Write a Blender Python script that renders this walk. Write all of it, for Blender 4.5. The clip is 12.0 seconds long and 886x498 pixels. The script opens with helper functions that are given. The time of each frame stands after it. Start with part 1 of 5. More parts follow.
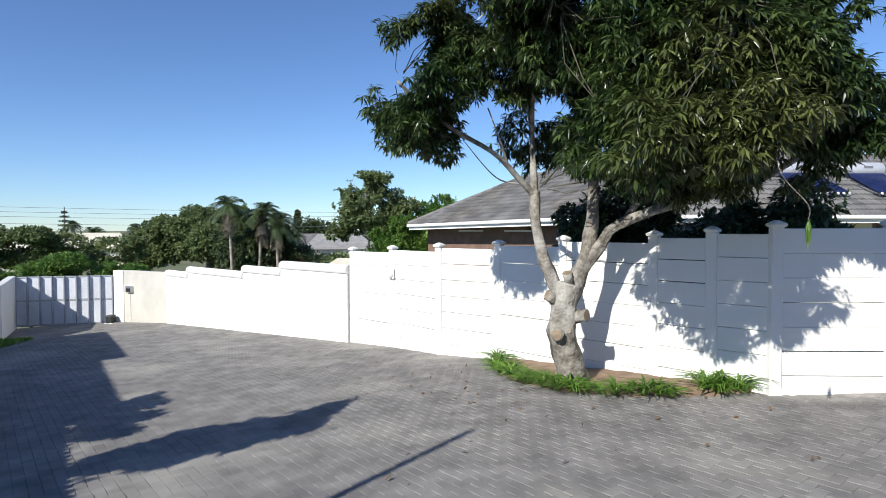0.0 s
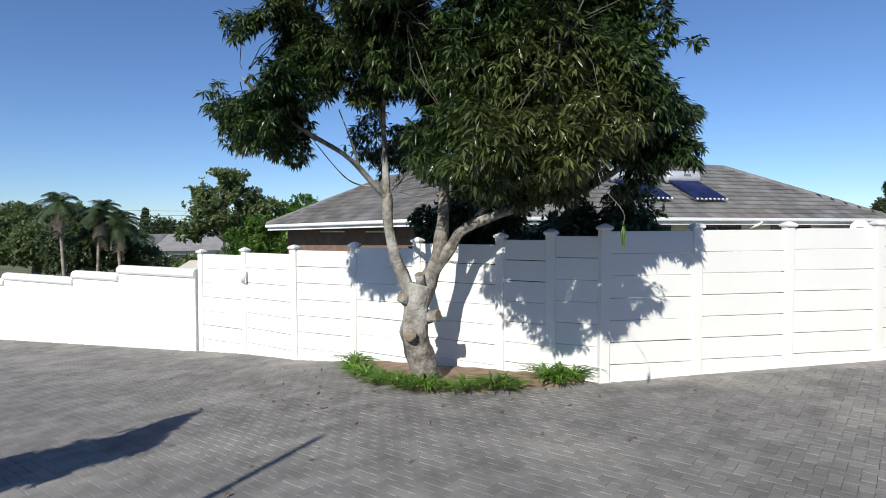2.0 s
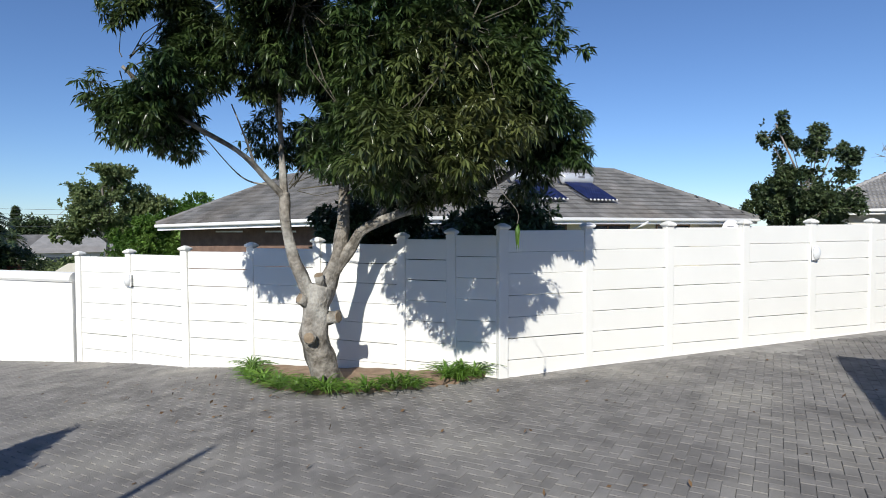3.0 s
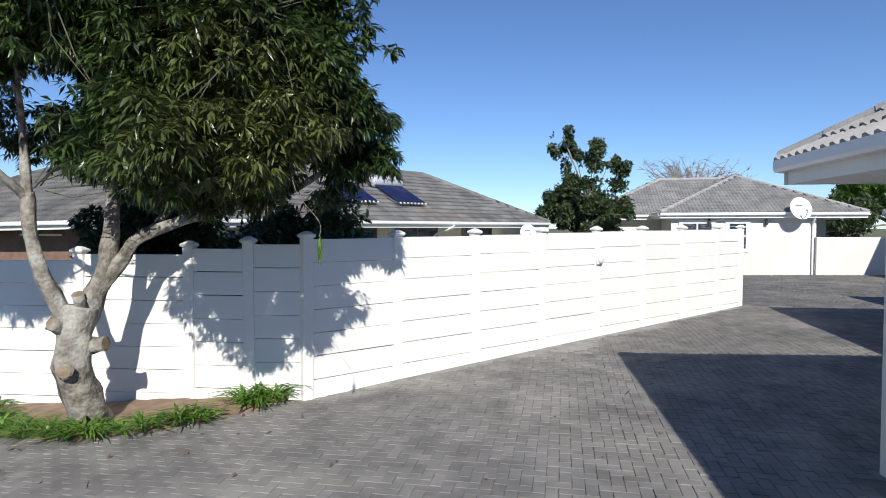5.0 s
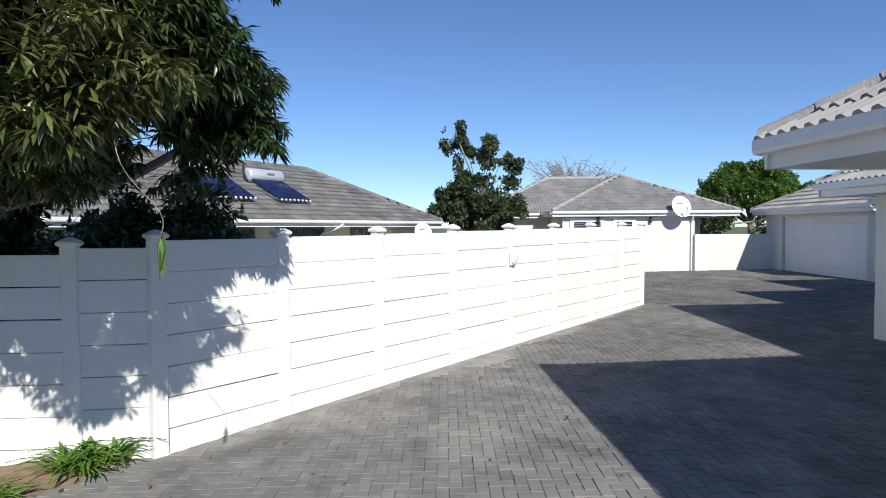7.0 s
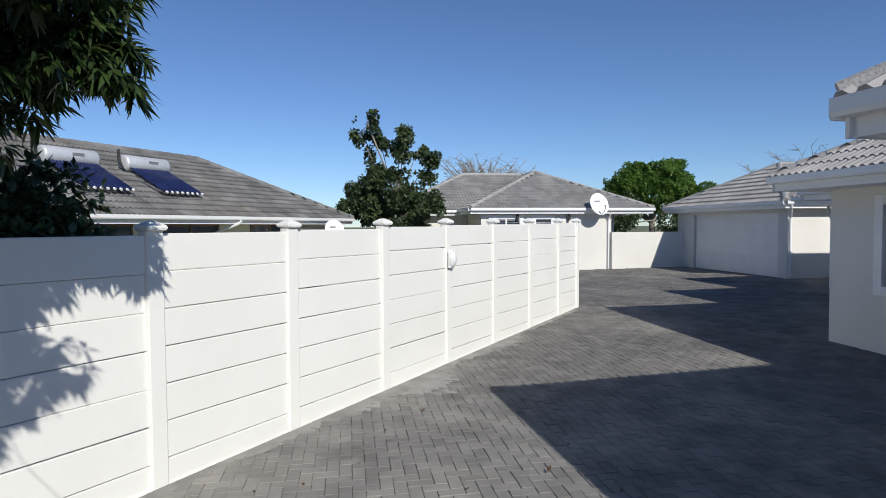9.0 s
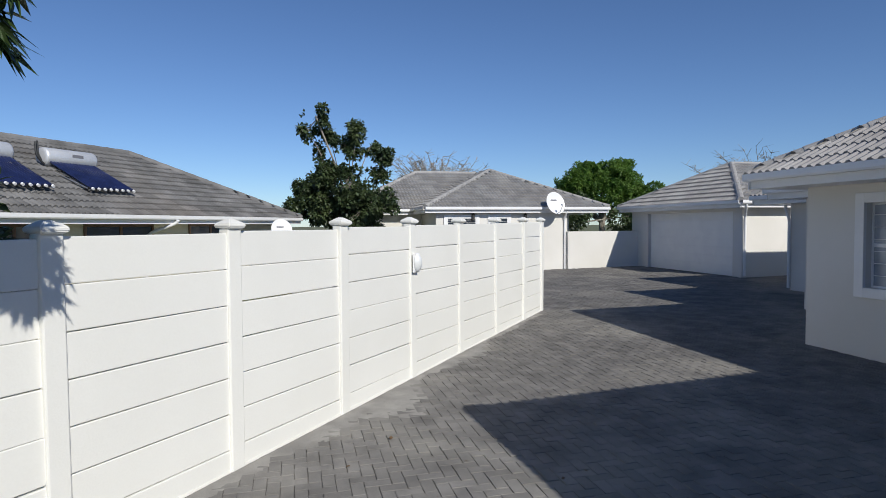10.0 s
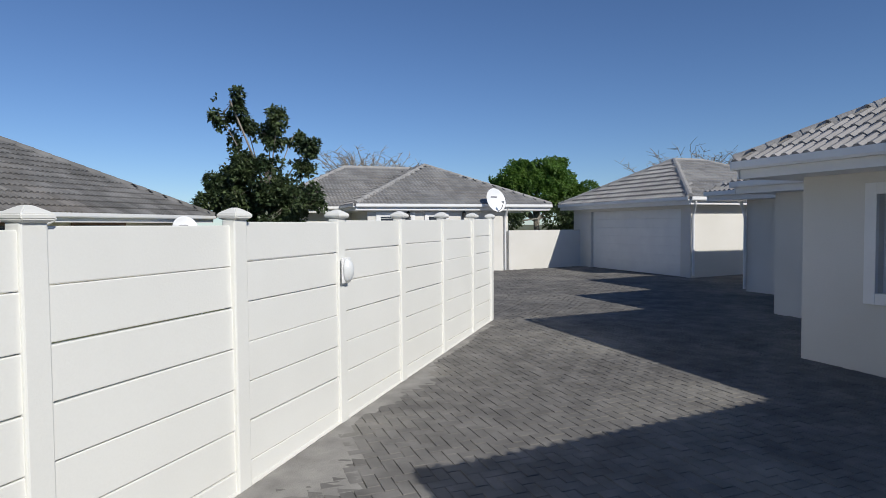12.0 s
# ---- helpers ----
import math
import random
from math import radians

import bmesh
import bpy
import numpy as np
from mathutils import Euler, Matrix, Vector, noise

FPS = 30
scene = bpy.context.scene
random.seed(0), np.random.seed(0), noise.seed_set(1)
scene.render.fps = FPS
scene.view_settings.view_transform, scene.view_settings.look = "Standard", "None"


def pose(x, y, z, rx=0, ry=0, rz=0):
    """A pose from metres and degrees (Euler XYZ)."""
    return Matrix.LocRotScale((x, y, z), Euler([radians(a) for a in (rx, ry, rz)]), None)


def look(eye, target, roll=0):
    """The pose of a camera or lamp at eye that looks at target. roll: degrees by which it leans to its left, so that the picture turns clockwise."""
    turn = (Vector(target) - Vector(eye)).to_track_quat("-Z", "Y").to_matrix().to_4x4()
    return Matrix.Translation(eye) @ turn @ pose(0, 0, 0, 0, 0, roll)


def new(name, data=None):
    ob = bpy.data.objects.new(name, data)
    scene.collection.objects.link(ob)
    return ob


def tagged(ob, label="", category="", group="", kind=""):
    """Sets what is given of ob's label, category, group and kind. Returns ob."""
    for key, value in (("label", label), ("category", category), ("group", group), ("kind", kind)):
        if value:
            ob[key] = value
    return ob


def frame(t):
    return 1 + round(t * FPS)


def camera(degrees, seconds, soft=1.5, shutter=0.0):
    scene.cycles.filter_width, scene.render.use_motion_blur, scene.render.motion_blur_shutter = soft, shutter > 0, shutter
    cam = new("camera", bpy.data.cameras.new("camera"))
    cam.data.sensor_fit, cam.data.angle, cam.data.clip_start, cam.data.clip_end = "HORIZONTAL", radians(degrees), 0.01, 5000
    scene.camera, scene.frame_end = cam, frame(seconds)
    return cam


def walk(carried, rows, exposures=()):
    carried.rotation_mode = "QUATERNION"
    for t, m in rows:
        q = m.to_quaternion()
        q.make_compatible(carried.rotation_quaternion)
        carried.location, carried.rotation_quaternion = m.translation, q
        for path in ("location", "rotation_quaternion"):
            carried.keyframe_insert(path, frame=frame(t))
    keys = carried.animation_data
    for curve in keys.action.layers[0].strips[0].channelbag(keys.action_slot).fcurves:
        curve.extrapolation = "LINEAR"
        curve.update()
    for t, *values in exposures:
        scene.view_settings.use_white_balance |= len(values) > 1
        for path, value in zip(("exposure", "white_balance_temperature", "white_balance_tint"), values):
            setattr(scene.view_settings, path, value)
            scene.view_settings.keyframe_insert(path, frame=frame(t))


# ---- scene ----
cam = camera(73.9, 12.0, soft=0.6)
PATH = [
    (0, (-0.2, -0.098, 1.921), (-0.274, 1.9, 1.856), -0.1),
    (0.5, (-0.150, -0.055, 1.930), (-0.173, 1.944, 1.865), -0.2),
    (1, (-0.102, -0.034, 1.948), (-0.011, 1.962, 1.881), -0.1),
    (1.5, (-0.059, -0.097, 1.961), (0.155, 1.891, 1.894), -0.1),
    (2, (0.01, -0.132, 1.962), (0.381, 1.832, 1.895), -0.1),
    (2.5, (0.041, -0.076, 1.957), (0.564, 1.853, 1.89), -0.1),
    (3, (0.088, -0.134, 1.96), (0.765, 1.747, 1.891), -0.2),
    (3.5, (0.095, -0.128, 1.988), (0.918, 1.694, 1.916), -0.1),
    (5.5, (0.592, 0.6, 2.082), (1.929, 2.086, 2.012), -0.1),
    (6, (0.787, 0.945, 2.077), (2.208, 2.351, 2.005), -0.2),
    (6.5, (0.968, 1.326, 2.081), (2.439, 2.678, 2.007), -0.1),
    (7, (1.238, 1.663, 2.038), (2.752, 2.968, 1.967), -0.3),
    (8.8, (2.230, 2.900, 1.995), (3.925, 3.960, 1.920), -0.3),
    (9, (2.341, 3.023, 1.99), (4.046, 4.066, 1.914), -0.3),
    (9.5, (2.623, 3.311, 1.995), (4.378, 4.267, 1.917), -0.4),
    (10, (2.973, 3.648, 1.998), (4.762, 4.538, 1.919), -0.4),
    (10.5, (3.303, 3.931, 1.994), (5.115, 4.775, 1.913), -0.4),
    (11, (3.715, 4.185, 1.983), (5.551, 4.975, 1.903), -0.4),
    (11.5, (4.136, 4.387, 1.954), (5.993, 5.123, 1.875), -0.5),
    (12, (4.613, 4.562, 1.951), (6.495, 5.235, 1.87), -0.5),
]
walk(cam, [(t, look(eye, target, roll)) for t, eye, target, roll in PATH],
     exposures=[(0.0, 0.27), (2.5, -0.04), (3.5, -0.02), (5.5, 0.08), (7.0, 0.08), (9.0, -0.24), (9.5, -0.30), (12.0, -0.44)])

# ---- light ----
SUN_AZ, SUN_EL = 55.5, 34.0          # heading in which the light travels, height of the sun
heading = Vector((math.cos(radians(SUN_AZ)) * math.cos(radians(SUN_EL)), math.sin(radians(SUN_AZ)) * math.cos(radians(SUN_EL)), -math.sin(radians(SUN_EL))))
sun = new("sun", bpy.data.lights.new("sun", "SUN"))
sun.data.energy, sun.data.angle, sun.data.color = 5.0, radians(0.53), (1.0, 0.965, 0.89)
sun.matrix_world = look((0, 0, 30), Vector((0, 0, 30)) + heading)
world = bpy.data.worlds.new("sky")
scene.world = world
world.use_nodes = True
nt = world.node_tree
sky = nt.nodes.new("ShaderNodeTexSky")
sky.sky_type, sky.sun_disc = "NISHITA", False
sky.sun_elevation, sky.sun_rotation = radians(SUN_EL), math.atan2(-heading.x, -heading.y)
sky.air_density, sky.dust_density, sky.ozone_density, sky.altitude = 1.0, 0.05, 2.2, 1200
tone = nt.nodes.new("ShaderNodeMixRGB")
tone.blend_type, tone.inputs["Fac"].default_value, tone.inputs["Color2"].default_value = "MULTIPLY", 1.0, (0.785, 0.97, 1.255, 1)
nt.links.new(sky.outputs[0], tone.inputs["Color1"])
nt.links.new(tone.outputs[0], nt.nodes["Background"].inputs["Color"])
nt.nodes["Background"].inputs["Strength"].default_value = 0.097


# ---- materials ----
def surf(name, c1, c2, scale=3.0, rough=0.7, bump=0.1, fine=60.0, metal=0.0, vary="", amount=0.3, spec=0.5, third=None, mix=0.35, sub=0.0, grains=0.3, zone=None):
    """Colour drifts from c1 to c2 at a coarse scale, with fine grain and relief; vary: island or object, for pieces that differ."""
    m = bpy.data.materials.new(name)
    m.use_nodes = True
    n, l = m.node_tree.nodes, m.node_tree.links
    b = n["Principled BSDF"]
    geo = n.new("ShaderNodeNewGeometry")
    big, small = n.new("ShaderNodeTexNoise"), n.new("ShaderNodeTexNoise")
    for tex, s, d in ((big, scale, 5), (small, fine, 3)):
        tex.inputs["Scale"].default_value, tex.inputs["Detail"].default_value = s, d
        l.new(geo.outputs["Position"], tex.inputs["Vector"])
    ramp = n.new("ShaderNodeValToRGB")
    ramp.color_ramp.elements[0].position, ramp.color_ramp.elements[1].position = 0.35, 0.68
    ramp.color_ramp.elements[0].color, ramp.color_ramp.elements[1].color = (*c1, 1), (*c2, 1)
    l.new(big.outputs["Fac"], ramp.inputs["Fac"])
    colour = ramp.outputs["Color"]
    if third:
        wide = n.new("ShaderNodeTexNoise")
        wide.inputs["Scale"].default_value, wide.inputs["Detail"].default_value = scale * 0.23, 6
        l.new(geo.outputs["Position"], wide.inputs["Vector"])
        r2 = n.new("ShaderNodeMapRange")
        r2.inputs["From Min"].default_value, r2.inputs["From Max"].default_value, r2.inputs["To Max"].default_value = 0.5, 0.7, mix
        l.new(wide.outputs["Fac"], r2.inputs["Value"])
        mx = n.new("ShaderNodeMixRGB")
        mx.inputs["Color2"].default_value = (*third, 1)
        l.new(r2.outputs["Result"], mx.inputs["Fac"])
        l.new(colour, mx.inputs["Color1"])
        colour = mx.outputs["Color"]
    hsv = n.new("ShaderNodeHueSaturation")
    grain = n.new("ShaderNodeMath")
    grain.operation, grain.inputs[1].default_value, grain.inputs[2].default_value = "MULTIPLY_ADD", grains, 1 - grains / 2
    l.new(small.outputs["Fac"], grain.inputs[0])
    value = grain.outputs[0]
    if vary:
        rnd = geo.outputs["Random Per Island"] if vary == "island" else n.new("ShaderNodeObjectInfo").outputs["Random"]
        spread = n.new("ShaderNodeMath")
        spread.operation, spread.inputs[1].default_value, spread.inputs[2].default_value = "MULTIPLY_ADD", amount, 1 - amount / 2
        l.new(rnd, spread.inputs[0])
        prod = n.new("ShaderNodeMath")
        prod.operation = "MULTIPLY"
        l.new(spread.outputs[0], prod.inputs[0])
        l.new(value, prod.inputs[1])
        value = prod.outputs[0]
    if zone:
        # from x0 to x1 the blocks grow darker, partly to bring down the shaded paving
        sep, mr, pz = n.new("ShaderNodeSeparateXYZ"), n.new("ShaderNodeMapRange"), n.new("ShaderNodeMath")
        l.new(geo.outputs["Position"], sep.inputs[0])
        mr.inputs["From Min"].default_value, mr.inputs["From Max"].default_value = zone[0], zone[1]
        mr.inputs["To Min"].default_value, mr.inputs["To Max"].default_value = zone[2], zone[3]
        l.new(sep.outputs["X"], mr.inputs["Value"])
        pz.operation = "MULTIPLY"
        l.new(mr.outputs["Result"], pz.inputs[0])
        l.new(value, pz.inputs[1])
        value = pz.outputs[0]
    l.new(value, hsv.inputs["Value"])
    l.new(colour, hsv.inputs["Color"])
    l.new(hsv.outputs["Color"], b.inputs["Base Color"])
    b.inputs["Roughness"].default_value, b.inputs["Metallic"].default_value = rough, metal
    b.inputs["Specular IOR Level"].default_value = spec
    if sub:
        b.inputs["Transmission Weight"].default_value = 0.0
        tr, ad = n.new("ShaderNodeBsdfTranslucent"), n.new("ShaderNodeMixShader")
        l.new(hsv.outputs["Color"], tr.inputs["Color"])
        ad.inputs["Fac"].default_value = sub
        l.new(b.outputs[0], ad.inputs[1])
        l.new(tr.outputs[0], ad.inputs[2])
        l.new(ad.outputs[0], n["Material Output"].inputs["Surface"])
    if bump:
        bp = n.new("ShaderNodeBump")
        bp.inputs["Strength"].default_value, bp.inputs["Distance"].default_value = bump, 0.02
        l.new(small.outputs["Fac"], bp.inputs["Height"])
        l.new(bp.outputs["Normal"], b.inputs["Normal"])
    return m


PAINT = surf("white_paint", (0.80, 0.795, 0.75), (0.84, 0.835, 0.79), 0.8, 0.62, 0.06, 60, third=(0.75, 0.74, 0.69), mix=0.25, grains=0.05)
PLASTER = surf("white_plaster", (0.69, 0.67, 0.62), (0.75, 0.73, 0.69), 0.6, 0.75, 0.12, 90, third=(0.72, 0.70, 0.65), mix=0.3, grains=0.06)
# beige of the bare plaster, darkened by the shade lying on the gate wall
BEIGE = surf("beige_plaster_shaded", (0.50, 0.48, 0.425), (0.60, 0.58, 0.52), 1.2, 0.85, 0.2, 60, third=(0.43, 0.41, 0.36), mix=0.5, grains=0.12)
WHITEWASH = surf("whitewashed_plaster", (0.79, 0.785, 0.75), (0.83, 0.825, 0.79), 0.7, 0.7, 0.1, 80, grains=0.05)
TRIMW = surf("white_trim", (0.80, 0.80, 0.80), (0.85, 0.85, 0.84), 2, 0.4, 0.03, 30, grains=0.04)
# zone darkens blocks eastward: their own tone plus some shade put into the colour
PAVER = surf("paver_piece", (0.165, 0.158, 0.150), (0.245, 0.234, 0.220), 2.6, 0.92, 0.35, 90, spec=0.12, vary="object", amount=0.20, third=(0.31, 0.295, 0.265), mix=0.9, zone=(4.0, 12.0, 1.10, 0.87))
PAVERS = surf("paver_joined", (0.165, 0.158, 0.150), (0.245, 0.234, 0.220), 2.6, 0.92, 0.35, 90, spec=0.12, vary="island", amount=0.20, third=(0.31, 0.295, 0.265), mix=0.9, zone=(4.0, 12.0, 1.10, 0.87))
CEMENT = surf("old_cement", (0.25, 0.24, 0.225), (0.36, 0.345, 0.32), 3.5, 0.95, 0.4, 110, spec=0.1, third=(0.21, 0.20, 0.19), mix=0.7)
BED = surf("jointing_sand", (0.10, 0.095, 0.088), (0.18, 0.17, 0.155), 1.4, 0.95, 0.3, 80)
EARTH = surf("earth", (0.10, 0.13, 0.05), (0.19, 0.17, 0.10), 0.4, 0.95, 0.4, 20)
SOIL = surf("soil", (0.20, 0.135, 0.09), (0.30, 0.21, 0.14), 6, 0.95, 0.6, 50)
TILE = surf("roof_tile", (0.25, 0.245, 0.24), (0.34, 0.33, 0.32), 1.5, 0.85, 0.3, 50, vary="island", amount=0.25, third=(0.22, 0.19, 0.16), mix=0.35)
TILEP = surf("roof_tile_piece", (0.28, 0.27, 0.265), (0.37, 0.355, 0.345), 1.5, 0.85, 0.3, 50, vary="object", amount=0.22, third=(0.24, 0.21, 0.18), mix=0.3)
RIDGE = surf("ridge_mortar", (0.31, 0.30, 0.29), (0.40, 0.385, 0.37), 3, 0.9, 0.4, 40)
OLDTILE = surf("weathered_roof_tile", (0.12, 0.118, 0.115), (0.21, 0.205, 0.20), 1.2, 0.9, 0.35, 40, vary="island", amount=0.4, third=(0.18, 0.14, 0.10), mix=0.3)
BARK = surf("bark", (0.12, 0.105, 0.085), (0.36, 0.33, 0.285), 9, 0.92, 1.0, 26, third=(0.46, 0.45, 0.41), mix=0.7, spec=0.2, grains=0.8)
YOUNGBARK = surf("young_bark", (0.06, 0.055, 0.035), (0.12, 0.105, 0.075), 8, 0.9, 0.3, 30)
CUT = surf("cut_wood", (0.20, 0.15, 0.10), (0.33, 0.26, 0.18), 9, 0.9, 0.5, 40)
LEAF = surf("leaf", (0.026, 0.052, 0.016), (0.075, 0.115, 0.032), 1.3, 0.32, 0.0, 9, vary="island", amount=1.0, spec=0.55, third=(0.15, 0.145, 0.045), mix=0.55, sub=0.22)
DARKLEAF = surf("dark_leaf", (0.042, 0.068, 0.028), (0.095, 0.13, 0.05), 1.1, 0.45, 0.0, 9, vary="island", amount=0.8, sub=0.15)
SHRUBLEAF = surf("shrub_leaf", (0.085, 0.18, 0.03), (0.18, 0.30, 0.06), 1.0, 0.5, 0.0, 9, vary="island", amount=0.6, sub=0.38)
DUSTLEAF = surf("dusty_leaf", (0.115, 0.165, 0.06), (0.21, 0.26, 0.105), 0.6, 0.6, 0.0, 9, vary="island", amount=0.6, sub=0.38)
BLADE = surf("blade_leaf", (0.08, 0.19, 0.022), (0.19, 0.32, 0.05), 7, 0.45, 0.0, 30, vary="object", amount=0.6, sub=0.25)
DEADLEAF = surf("dead_leaf", (0.09, 0.05, 0.025), (0.18, 0.11, 0.05), 9, 0.8, 0.2, 40)
STRAW = surf("dry_frond", (0.17, 0.14, 0.10), (0.30, 0.26, 0.19), 5, 0.85, 0.2, 40)
TWIG = surf("twig", (0.22, 0.19, 0.16), (0.36, 0.32, 0.28), 6, 0.9, 0.3, 40)
BRICKWALL = surf("brown_wall", (0.16, 0.10, 0.075), (0.22, 0.14, 0.105), 4, 0.9, 0.3, 40)
CREAM = surf("cream_wall", (0.62, 0.58, 0.46), (0.70, 0.66, 0.54), 1.5, 0.8, 0.2, 50)
STEEL = surf("galvanised_steel", (0.42, 0.43, 0.45), (0.55, 0.56, 0.58), 6, 0.4, 0.05, 40, metal=0.8)
SHEET = surf("gate_sheet", (0.60, 0.62, 0.66), (0.70, 0.72, 0.76), 2, 0.45, 0.03, 20)
GATEBAR = surf("gate_bar_and_eave_shade", (0.30, 0.32, 0.36), (0.38, 0.40, 0.44), 4, 0.45, 0.03, 30)
BLACK = surf("black_plastic", (0.015, 0.015, 0.016), (0.03, 0.03, 0.03), 5, 0.5, 0.05, 40)
TUBE = surf("vacuum_tube_glass", (0.012, 0.018, 0.06), (0.02, 0.03, 0.10), 3, 0.12, 0.0, 30)
TANK = surf("tank_steel", (0.60, 0.61, 0.63), (0.68, 0.69, 0.71), 3, 0.42, 0.02, 30, metal=0.35)
GLASS = surf("window_pane", (0.03, 0.04, 0.055), (0.045, 0.055, 0.07), 2, 0.06, 0.0, 30, spec=0.7)
BLIND = surf("blind_behind_glass", (0.34, 0.37, 0.41), (0.42, 0.45, 0.49), 3, 0.15, 0.0, 30, grains=0.05)
DARKIN = surf("unlit_room_black", (0.02, 0.018, 0.016), (0.035, 0.03, 0.028), 2, 0.6, 0.0, 30)
FROST = surf("frosted_glass", (0.70, 0.72, 0.72), (0.78, 0.79, 0.79), 4, 0.35, 0.05, 30)
RED = surf("red_roof", (0.38, 0.10, 0.06), (0.45, 0.14, 0.08), 4, 0.8, 0.2, 30)
WIRE = surf("wire", (0.10, 0.10, 0.11), (0.14, 0.14, 0.15), 4, 0.6, 0.0, 30)
INK = surf("grey_lettering", (0.18, 0.18, 0.20), (0.22, 0.22, 0.24), 4, 0.6, 0.0, 30)


# ---- mesh helpers ----
def part(name, bm, material, parent=None, label="", smooth=False):
    me = bpy.data.meshes.new(name)
    bmesh.ops.recalc_face_normals(bm, faces=bm.faces)
    bm.to_mesh(me)
    bm.free()
    me.materials.append(material)
    if smooth:
        me.polygons.foreach_set("use_smooth", [True] * len(me.polygons))
    ob = new(name, me)
    if parent:
        ob.parent = parent
    if label:
        ob["label"] = label
    return ob


def raw(name, verts, faces, material, parent=None, smooth=False):
    """A mesh from computed arrays of corners and faces."""
    me = bpy.data.meshes.new(name)
    me.from_pydata(verts.tolist() if hasattr(verts, "tolist") else verts, [], faces.tolist() if hasattr(faces, "tolist") else faces)
    me.materials.append(material)
    if smooth:
        me.polygons.foreach_set("use_smooth", [True] * len(me.polygons))
    ob = new(name, me)
    if parent:
        ob.parent = parent
    return ob


def empty(name, m, **tags):
    ob = new(name)
    ob.matrix_world = m
    ob.empty_display_size = 0.2
    return tagged(ob, **tags)


def box(x0, y0, z0, x1, y1, z1, bevel=0.0, bm=None):
    b = bmesh.new()
    bmesh.ops.create_cube(b, size=1)
    for v in b.verts:
        v.co = Vector((x0 + (v.co.x + 0.5) * (x1 - x0), y0 + (v.co.y + 0.5) * (y1 - y0), z0 + (v.co.z + 0.5) * (z1 - z0)))
    if bevel:
        bmesh.ops.bevel(b, geom=b.edges[:], offset=bevel, segments=2, affect="EDGES", profile=0.5)
    return join(bm, b)


def join(bm, b):
    if bm is None:
        return b
    me = bpy.data.meshes.new("tmp")
    b.to_mesh(me)
    b.free()
    bm.from_mesh(me)
    bpy.data.meshes.remove(me)
    return bm


def prism(poly, z0, z1, bm=None):
    """An upright slab over a polygon of (x, y); z0 and z1 may be functions of (x, y)."""
    b = bm or bmesh.new()
    za, zb = (z0 if callable(z0) else lambda x, y: z0), (z1 if callable(z1) else lambda x, y: z1)
    lo = [b.verts.new((x, y, za(x, y))) for x, y in poly]
    hi = [b.verts.new((x, y, zb(x, y))) for x, y in poly]
    b.faces.new(hi)
    b.faces.new(lo[::-1])
    for i in range(len(poly)):
        j = (i + 1) % len(poly)
        b.faces.new((lo[i], lo[j], hi[j], hi[i]))
    return b


def tube(points, radii, seg=10, bm=None, wobble=0.0, cap=True):
    """A round bar along points, tapering by radii."""
    b = bm or bmesh.new()
    pts = [Vector(p) for p in points]
    rr = radii if hasattr(radii, "__len__") else [radii] * len(pts)
    side = None
    rings = []
    for i, p in enumerate(pts):
        d = (pts[min(i + 1, len(pts) - 1)] - pts[max(i - 1, 0)]).normalized()
        if side is None:
            side = d.orthogonal().normalized()
        side = (side - d * side.dot(d)).normalized()
        up = d.cross(side)
        ring = []
        for k in range(seg):
            a = 2 * math.pi * k / seg
            off = side * math.cos(a) + up * math.sin(a)
            r = rr[i] * (1 + wobble * noise.noise(p * 3.1 + off * 1.7))
            ring.append(b.verts.new(p + off * r))
        rings.append(ring)
    for r0, r1 in zip(rings, rings[1:]):
        for k in range(seg):
            b.faces.new((r0[k], r0[(k + 1) % seg], r1[(k + 1) % seg], r1[k]))
    if cap:
        b.faces.new(rings[0][::-1])
        b.faces.new(rings[-1])
    return b


def bend(points, steps=4):
    """More points along a smooth curve through the given ones."""
    p = [Vector(q) for q in points]
    out = []
    for i in range(len(p) - 1):
        a, b, c, d = p[max(i - 1, 0)], p[i], p[i + 1], p[min(i + 2, len(p) - 1)]
        for k in range(steps):
            t = k / steps
            out.append(0.5 * ((2 * b) + (c - a) * t + (2 * a - 5 * b + 4 * c - d) * t * t + (3 * b - a - 3 * c + d) * t ** 3))
    return out + [p[-1]]


def spin(profile, seg=24, bm=None):
    """A turned body: profile of (radius, height) about z."""
    b = bm or bmesh.new()
    rings = [[b.verts.new((r * math.cos(2 * math.pi * k / seg), r * math.sin(2 * math.pi * k / seg), z)) for k in range(seg)] for r, z in profile]
    for r0, r1 in zip(rings, rings[1:]):
        for k in range(seg):
            b.faces.new((r0[k], r0[(k + 1) % seg], r1[(k + 1) % seg], r1[k]))
    b.faces.new(rings[0][::-1])
    b.faces.new(rings[-1])
    return b


def ground_z(x, y):
    """Height of the paved yard: level crossfall, dropping towards the gate."""
    s = -0.72 * (x - 3.8) + 0.69 * (y - 7.57)
    s = min(0.5 * (s + math.sqrt(s * s + 1.0)), 26.0)
    return -0.19 + 0.0213 * (min(max(x, -20), 16) - 3.8) + 0.012 * min(max(x - 16, 0), 30) - 0.0122 * (min(max(y, -15), 30) - 7.57) - 0.038 * s


GRID = 40.5                      # the houses stand turned to the boundary wall
CU, SU = math.cos(radians(GRID)), math.sin(radians(GRID))


def uv(u, v):
    return CU * u - SU * v, SU * u + CU * v


